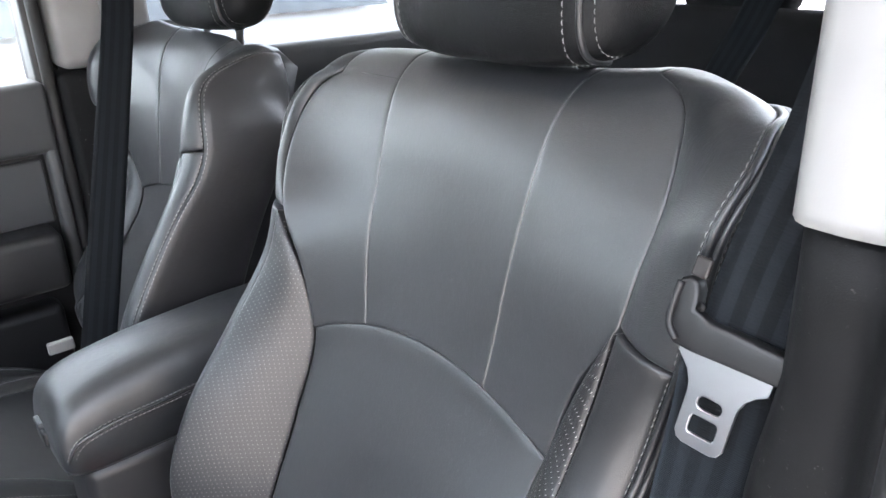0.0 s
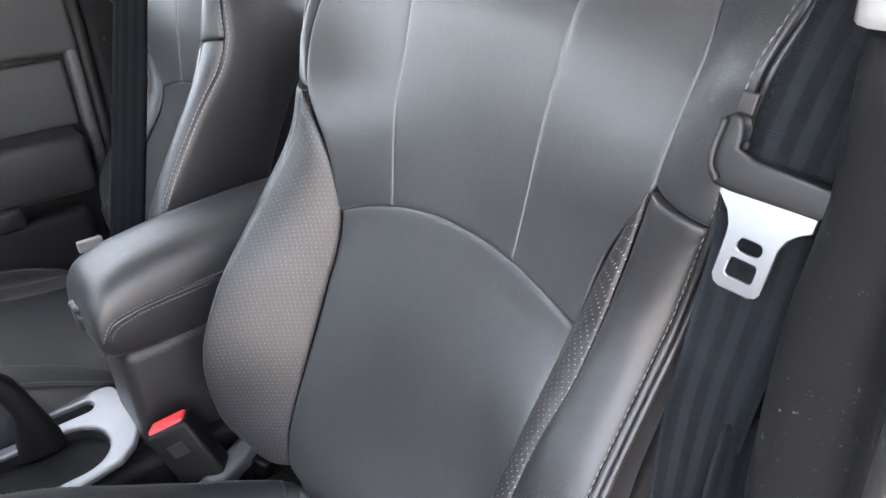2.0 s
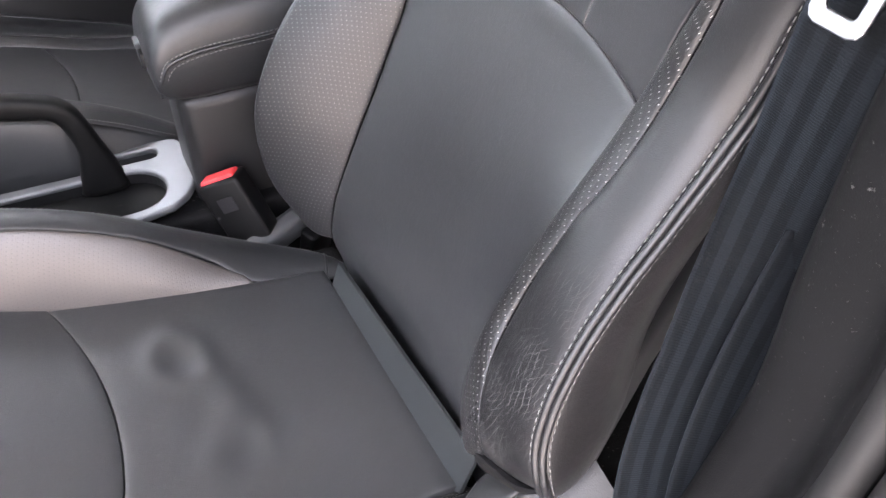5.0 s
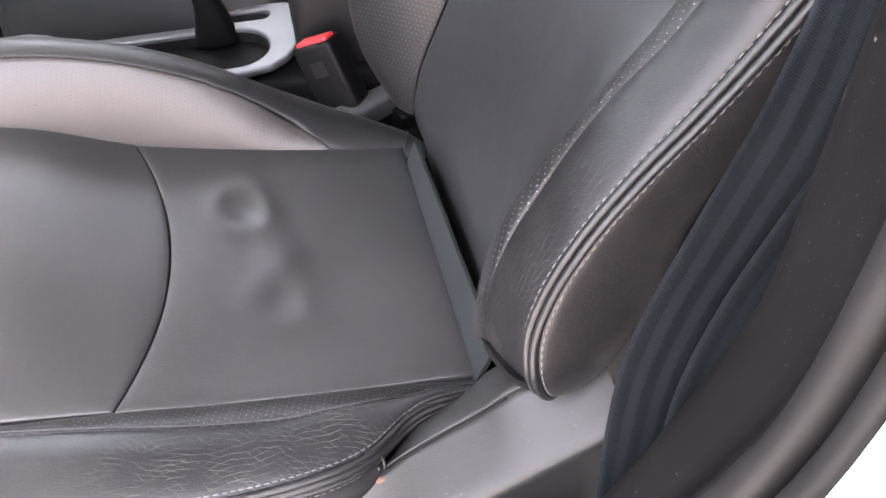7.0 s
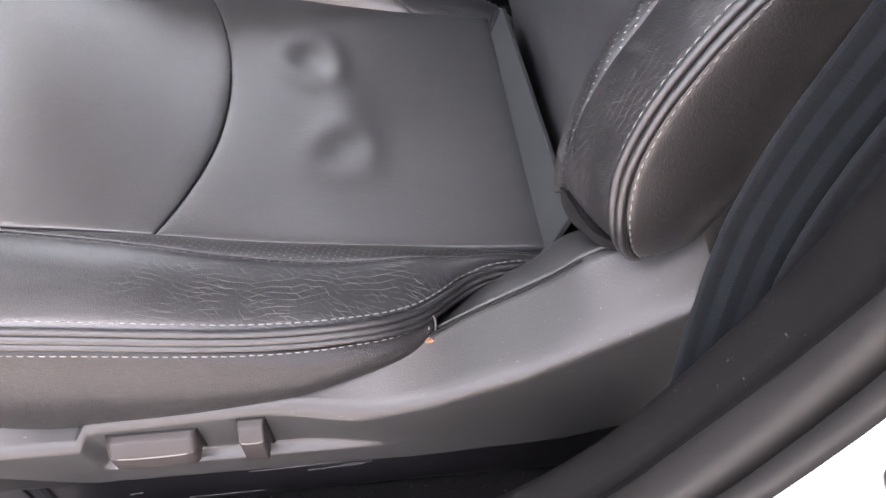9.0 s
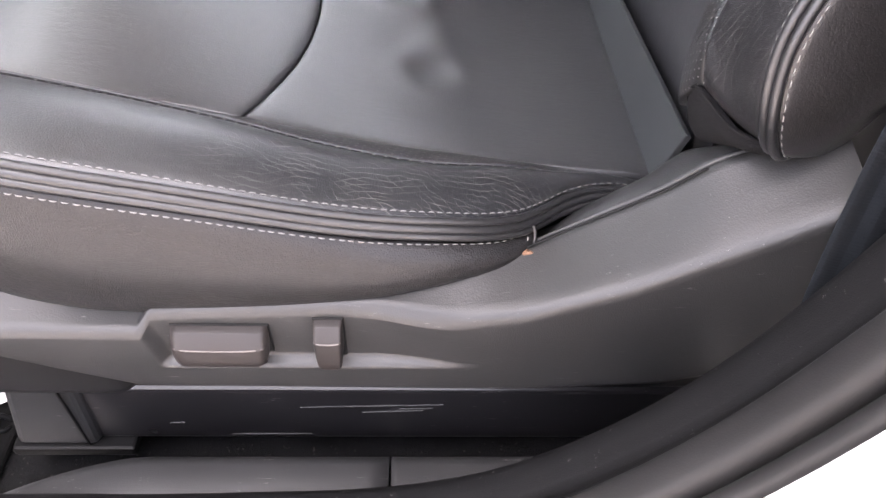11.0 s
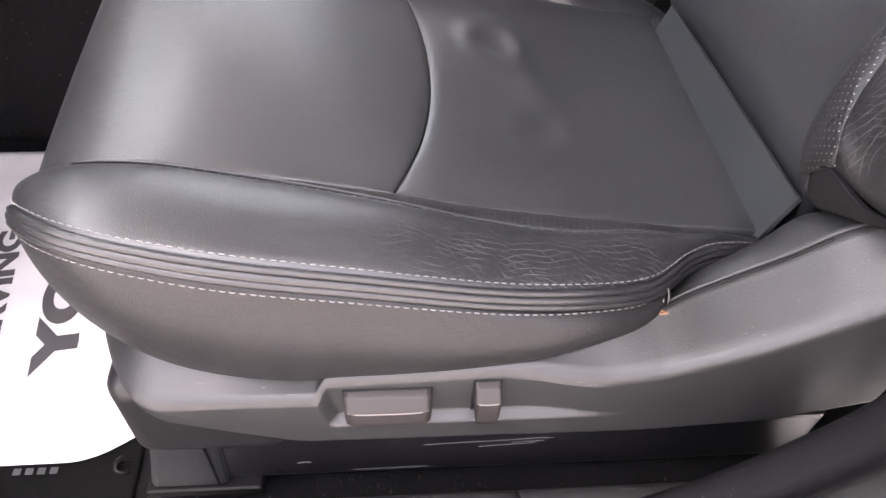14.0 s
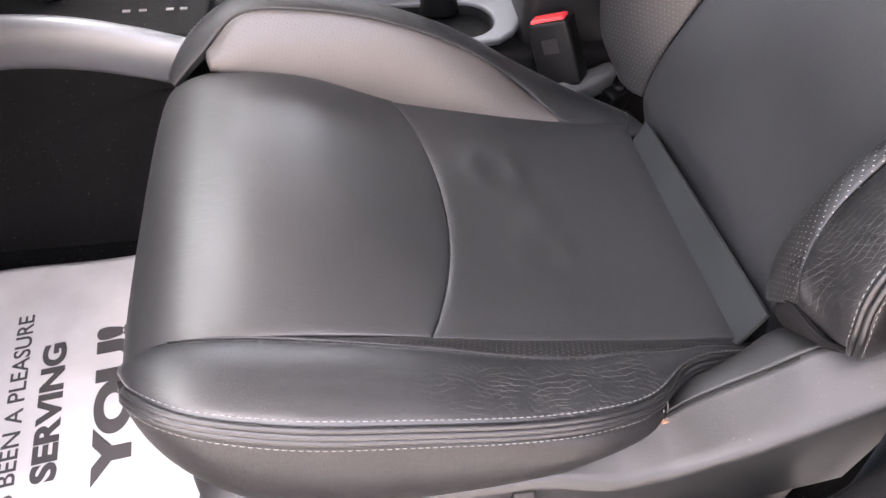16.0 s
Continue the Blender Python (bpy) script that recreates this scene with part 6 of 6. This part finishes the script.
    for t in np.linspace(0, 1, 48):
        p, q = rear(t)[0], front(t)[0]
        wide = float(np.interp(t, [0, 0.25, 0.6, 1.0], [0.019, 0.015, 0.014, 0.012]))
        ring = []
        for a in np.linspace(0, 2 * math.pi, 18, endpoint=False):
            c, d = np.sign(math.cos(a)) * abs(math.cos(a)) ** 0.7, np.sign(math.sin(a)) * abs(math.sin(a)) ** 0.7
            m = (p + q) / 2 + (p - q) / 2 * c
            ring.append((m[0], 0.842 + wide * d, m[2]))
        rows.append(ring)
    v, f = loft(rows, True)
    raw("lever", v, f, BUCKLE, h, "black moulded lever and foot")
    g = empty("gear_selector", (-0.46, 0.85, 0.66), "gear selector with a chrome collar", "gear selector")
    v, f = tube([(-0.50, 0.86, 0.67), (-0.50, 0.86, 0.70), (-0.50, 0.86, 0.74)], 0.016, 14)
    raw("stem", v, f, BLACK, g)
    v, f = tube([(-0.50, 0.86, 0.676), (-0.50, 0.86, 0.684)], 0.021, 18)
    raw("collar", v, f, STEEL, g)


console()


def buckle():
    b = empty("belt_buckle", (0.125, 0.71, 0.60), "black seat belt buckle with a red release button", "belt buckle")
    m = Matrix.Translation((0.127, 0.712, 0.655)) @ Euler((radians(-6), radians(-24), radians(-32))).to_matrix().to_4x4() @ Matrix.Translation((0.004, 0, 0.030)) @ Matrix.Diagonal((0.80, 0.84, 0.92, 1.0)) @ Matrix.Translation((0, 0, -0.030))
    part("housing", block((-0.034, -0.020, -0.062), (0.034, 0.020, 0.030), 0.006, 3, m=m), BUCKLE, b, smooth=True)
    part("button", block((-0.029, -0.012, 0.0255), (0.027, 0.012, 0.0345), 0.003, 2, m=m), RED, b, "bright red release button")
    part("label_mark", block((-0.014, -0.0208, -0.012), (0.012, -0.0198, 0.008), 0, m=m), RAIL, b)
    part("stalk", block((-0.016, -0.006, -0.13), (0.016, 0.006, -0.05), 0.004, 2, m=m), BLACK, b)


buckle()
def rail_end():
    r = empty("seat_rail_end", (0.170, 0.690, 0.575), "grey plastic end of the seat rail beside the buckle", "rail cover")
    m = Matrix.Translation((0.170, 0.690, 0.606)) @ Euler((radians(14), radians(-2), radians(27))).to_matrix().to_4x4()
    part("cap", block((-0.050, -0.0120, -0.03), (0.050, 0.0120, 0.012), 0.008, 4, m=m), RAIL_CAP, r, smooth=True)
    part("bracket", block((0.030, -0.034, -0.06), (0.070, -0.010, -0.014), 0.005, 3, m=m), BUCKLE, r, "black rail bracket", True)
    v, f = tube([tuple(m @ Vector((0.050, -0.020, z))) for z in (-0.016, -0.011, -0.0098)], 0.007, 14)
    raw("bolt", v, f, BUCKLE, r)


rail_end()


# ---- floor coverings ----
def floor_mat():
    f = empty("floor_mat", (-0.6, 0.45, 0.322), "black pile car floor mat with a fixing hook", "floor mat")
    part("mat_body", block((-0.98, 0.182, 0.3225), (-0.335, 0.700, 0.3315), 0.004, 2), MAT, f)
    for i, w in enumerate((0.012, 0.010, 0.010, 0.012)):
        part("lettering_bar", block((-0.452 + i * 0.0115, 0.2360, 0.3318), (-0.452 + i * 0.0115 + 0.007, 0.2425, 0.3324), 0), RAIL_CAP, f, "plain grey bar of woven lettering")
    v, g = tube(bez([(-0.344, 0.246, 0.331), (-0.350, 0.246, 0.338), (-0.354, 0.240, 0.340), (-0.352, 0.233, 0.338), (-0.345, 0.233, 0.334), (-0.342, 0.238, 0.331)])(np.linspace(0, 1, 24)), 0.0024, 8)
    raw("hook", v, g, BLACK, f, "black plastic fixing hook")


floor_mat()


def paper_mat():
    p = empty("paper_mat", (-0.5, 0.45, 0.332), "white paper floor mat printed with thank-you text", "paper mat")
    n = 60
    X, Y = np.meshgrid(np.linspace(-0.86, -0.339, n), np.linspace(0.2445, 0.712, n))
    far = np.clip((Y - 0.6) / 0.11, 0, 1)
    X2 = X + 0.0
    wave = np.array([[noise.noise(Vector((x * 5, y * 5, 3.0))) for x, y in zip(a, b)] for a, b in zip(X, Y)])
    edge = 0.008 * np.sin(X * 18) * far
    near = np.clip((0.30 - Y) / 0.065, 0, 1)
    cor = np.clip((X + 0.41) / 0.07, 0, 1)
    Yp = Y + edge + near * cor ** 2 * 0.03 + 0.14 * (X + 0.42) * far
    X2 = X - 0.13 * (Y - 0.33) * np.clip((-0.36 - X) / 0.1, 0, 1)
    Z = 0.3365 + 0.0022 * wave + 0.006 * far ** 2
    v = [(x, y, z) for x, y, z in zip(X2.ravel(), Yp.ravel(), Z.ravel())]
    v += [(x, y, z - 0.0006) for x, y, z in v]
    f = []
    for i in range(n - 1):
        for j in range(n - 1):
            a = i * n + j
            f += [(a, a + 1, a + n + 1, a + n), (a + n * n + n, a + n * n + n + 1, a + n * n + 1, a + n * n)]
    rim = [j for j in range(n)] + [i * n + n - 1 for i in range(1, n)] + [n * n - 2 - j for j in range(n - 1)] + [i * n for i in range(n - 2, 0, -1)]
    for a, b in zip(rim, rim[1:] + rim[:1]):
        f.append((a, a + n * n, b + n * n, b))
    sheet = raw("sheet", v, f, PAPER, p)

    def words(text, x, high, y0, y1, bold):
        c = bpy.data.curves.new("lettering", "FONT")
        c.body, c.size, c.extrude, c.offset = text, 0.06, 0.0002, bold
        ob = bpy.data.objects.new("lettering", c)
        scene.collection.objects.link(ob)
        deps = bpy.context.evaluated_depsgraph_get()
        me = bpy.data.meshes.new_from_object(ob.evaluated_get(deps))
        bpy.data.objects.remove(ob)
        p = np.array([q.co for q in me.vertices])
        lo, hi = p.min(0), p.max(0)
        # reads across the car, its upper edge to the front
        for q in me.vertices:
            lx, ly = (q.co.x - lo[0]) / (hi[0] - lo[0]), (q.co.y - lo[1]) / (hi[1] - lo[1])
            wy = y0 + lx * (y1 - y0) + 0.13 * (high / 2 - ly * high)
            wx = x - ly * high - 0.135 * (wy - 0.36)
            q.co = (wx, wy, 0.3375 + 0.0022 * noise.noise(Vector((wx * 5, wy * 5, 3.0))) + q.co.z + 0.006 * max(0.0, (wy - 0.6) / 0.11) ** 2)
        link("lettering", me, INK, sheet, "dark grey printed words")
    part("print_bar", block((-0.497, 0.303, 0.3386), (-0.491, 0.307, 0.3391), 0), INK, sheet, "small unreadable printed mark")
    words("IT HAS BEEN A PLEASURE", -0.555, 0.021, 0.252, 0.609, 0.0006)
    words("SERVING", -0.509, 0.030, 0.356, 0.556, 0.0026)
    words("YOU!", -0.424, 0.047, 0.345, 0.578, 0.0035)


paper_mat()


# ---- the rear bench and what is outside ----
def rear_bench():
    b = empty("rear_bench", (1.25, CENTRE, 0.4), "rear bench seat with headrests, the cabin's shade put into its colour", "bench seat")
    # black felt puts the rear cabin's shade into the bench's colour
    part("cushion", block((0.86, 0.18, 0.42), (1.38, 1.41, 0.68), 0.05, 4), DARKCLOTH, b, smooth=True)
    m = Matrix.Translation((1.30, CENTRE, 0.66)) @ Euler((0, radians(18), 0)).to_matrix().to_4x4()
    part("backrest", block((-0.08, -0.61, 0.0), (0.08, 0.61, 0.53), 0.05, 4, m=m), DARKCLOTH, b, smooth=True)
    for y in (0.42, 0.80, 1.17):
        part("headrest", block((1.44, y - 0.12, 1.15), (1.54, y + 0.12, 1.31), 0.04, 4), DARKCLOTH, b, "headrest with the cabin's shade put into its black", True)
    s = empty("rear_belt", (1.15, 0.6, 0.7), "grey-blue rear seat belt hanging slack", "seat belt", "seat belts")
    line = bez([(1.25, 0.50, 1.60), (1.14, 0.59, 1.18), (1.10, 0.63, 1.06), (1.0, 0.70, 0.72)])
    v, f, uv = strap(line(np.linspace(0, 1, 30)), [(0.2, -1, 0)] * 30, 0.055)
    raw("webbing", v, f, BELT, s, uv=uv)


rear_bench()


def parked_car(name, at, turn, paint, label):
    c = empty(name, at, label, "car", "parked cars")
    m = Matrix.Translation(at) @ Euler((0, 0, radians(turn))).to_matrix().to_4x4()
    prof = [(-2.2, 0.35), (-2.25, 0.62), (-2.1, 0.80), (-1.1, 0.95), (-0.55, 1.38), (-0.2, 1.48), (0.9, 1.48), (1.5, 1.36), (1.95, 0.98), (2.2, 0.9), (2.25, 0.5), (2.2, 0.33)]
    rows = []
    for y, s, zs in ((-0.88, 0.97, 0.0), (-0.90, 1.0, 0.0), (-0.86, 1.0, 0.0), (0.86, 1.0, 0.0), (0.90, 1.0, 0.0), (0.88, 0.97, 0.0)):
        rows.append([(x * s, y * (1 - 0.22 * max(0, z - 0.95) / 0.5), z) for x, z in prof])
    v, f = loft(rows, True)
    raw("body", [m @ Vector(p) for p in v], f, paint, c, smooth=False)
    for s in (-1, 1):
        for x0, x1 in ((-0.52, 0.28), (0.34, 1.3)):
            q = [(x0 - 0.28 * (x0 < 0), 0.98), (x1 + 0.25 * (x1 > 1), 0.98), (x1 - 0.05, 1.38), (x0 + 0.05, 1.38)]
            w = []
            for d in (0.0, 0.012):
                w += [m @ Vector((x, s * (0.90 * (1 - 0.22 * (z - 0.95) / 0.5) + 0.004 + d), z)) for x, z in q]
            raw("side_window", w, [(0, 1, 2, 3), (7, 6, 5, 4), (0, 4, 5, 1), (1, 5, 6, 2), (2, 6, 7, 3), (3, 7, 4, 0)], DARKGLASS, c, smooth=False)
        for x in (-1.38, 1.38):
            v, f = tube([m @ Vector((x, s * 0.74, 0.33)), m @ Vector((x, s * 0.93, 0.33))], 0.33, 24)
            raw("wheel", v, f, RUBBER, c, smooth=False)


DARKGLASS = plastic("dark_car_glass", (0.10, 0.11, 0.12), 0.1, 0.0)
PAINT_RED = plastic("red_paint", (0.45, 0.08, 0.07), 0.3, 0.02)
PAINT_GREY = plastic("silver_paint", (0.45, 0.46, 0.48), 0.3, 0.02, metal=0.3)
parked_car("parked_car", (1.2, 4.6, 0), 3, PAINT_GREY, "silver car parked beyond the passenger side")
parked_car("parked_car", (6.6, 5.2, 0), -2, PAINT, "white car parked beyond the passenger side")
parked_car("parked_car", (4.6, 8.2, 0), 8, PAINT_RED, "red car parked farther back")
parked_car("parked_car", (-3.6, 6.5, 0), 5, PAINT, "white car parked ahead beyond the passenger side")
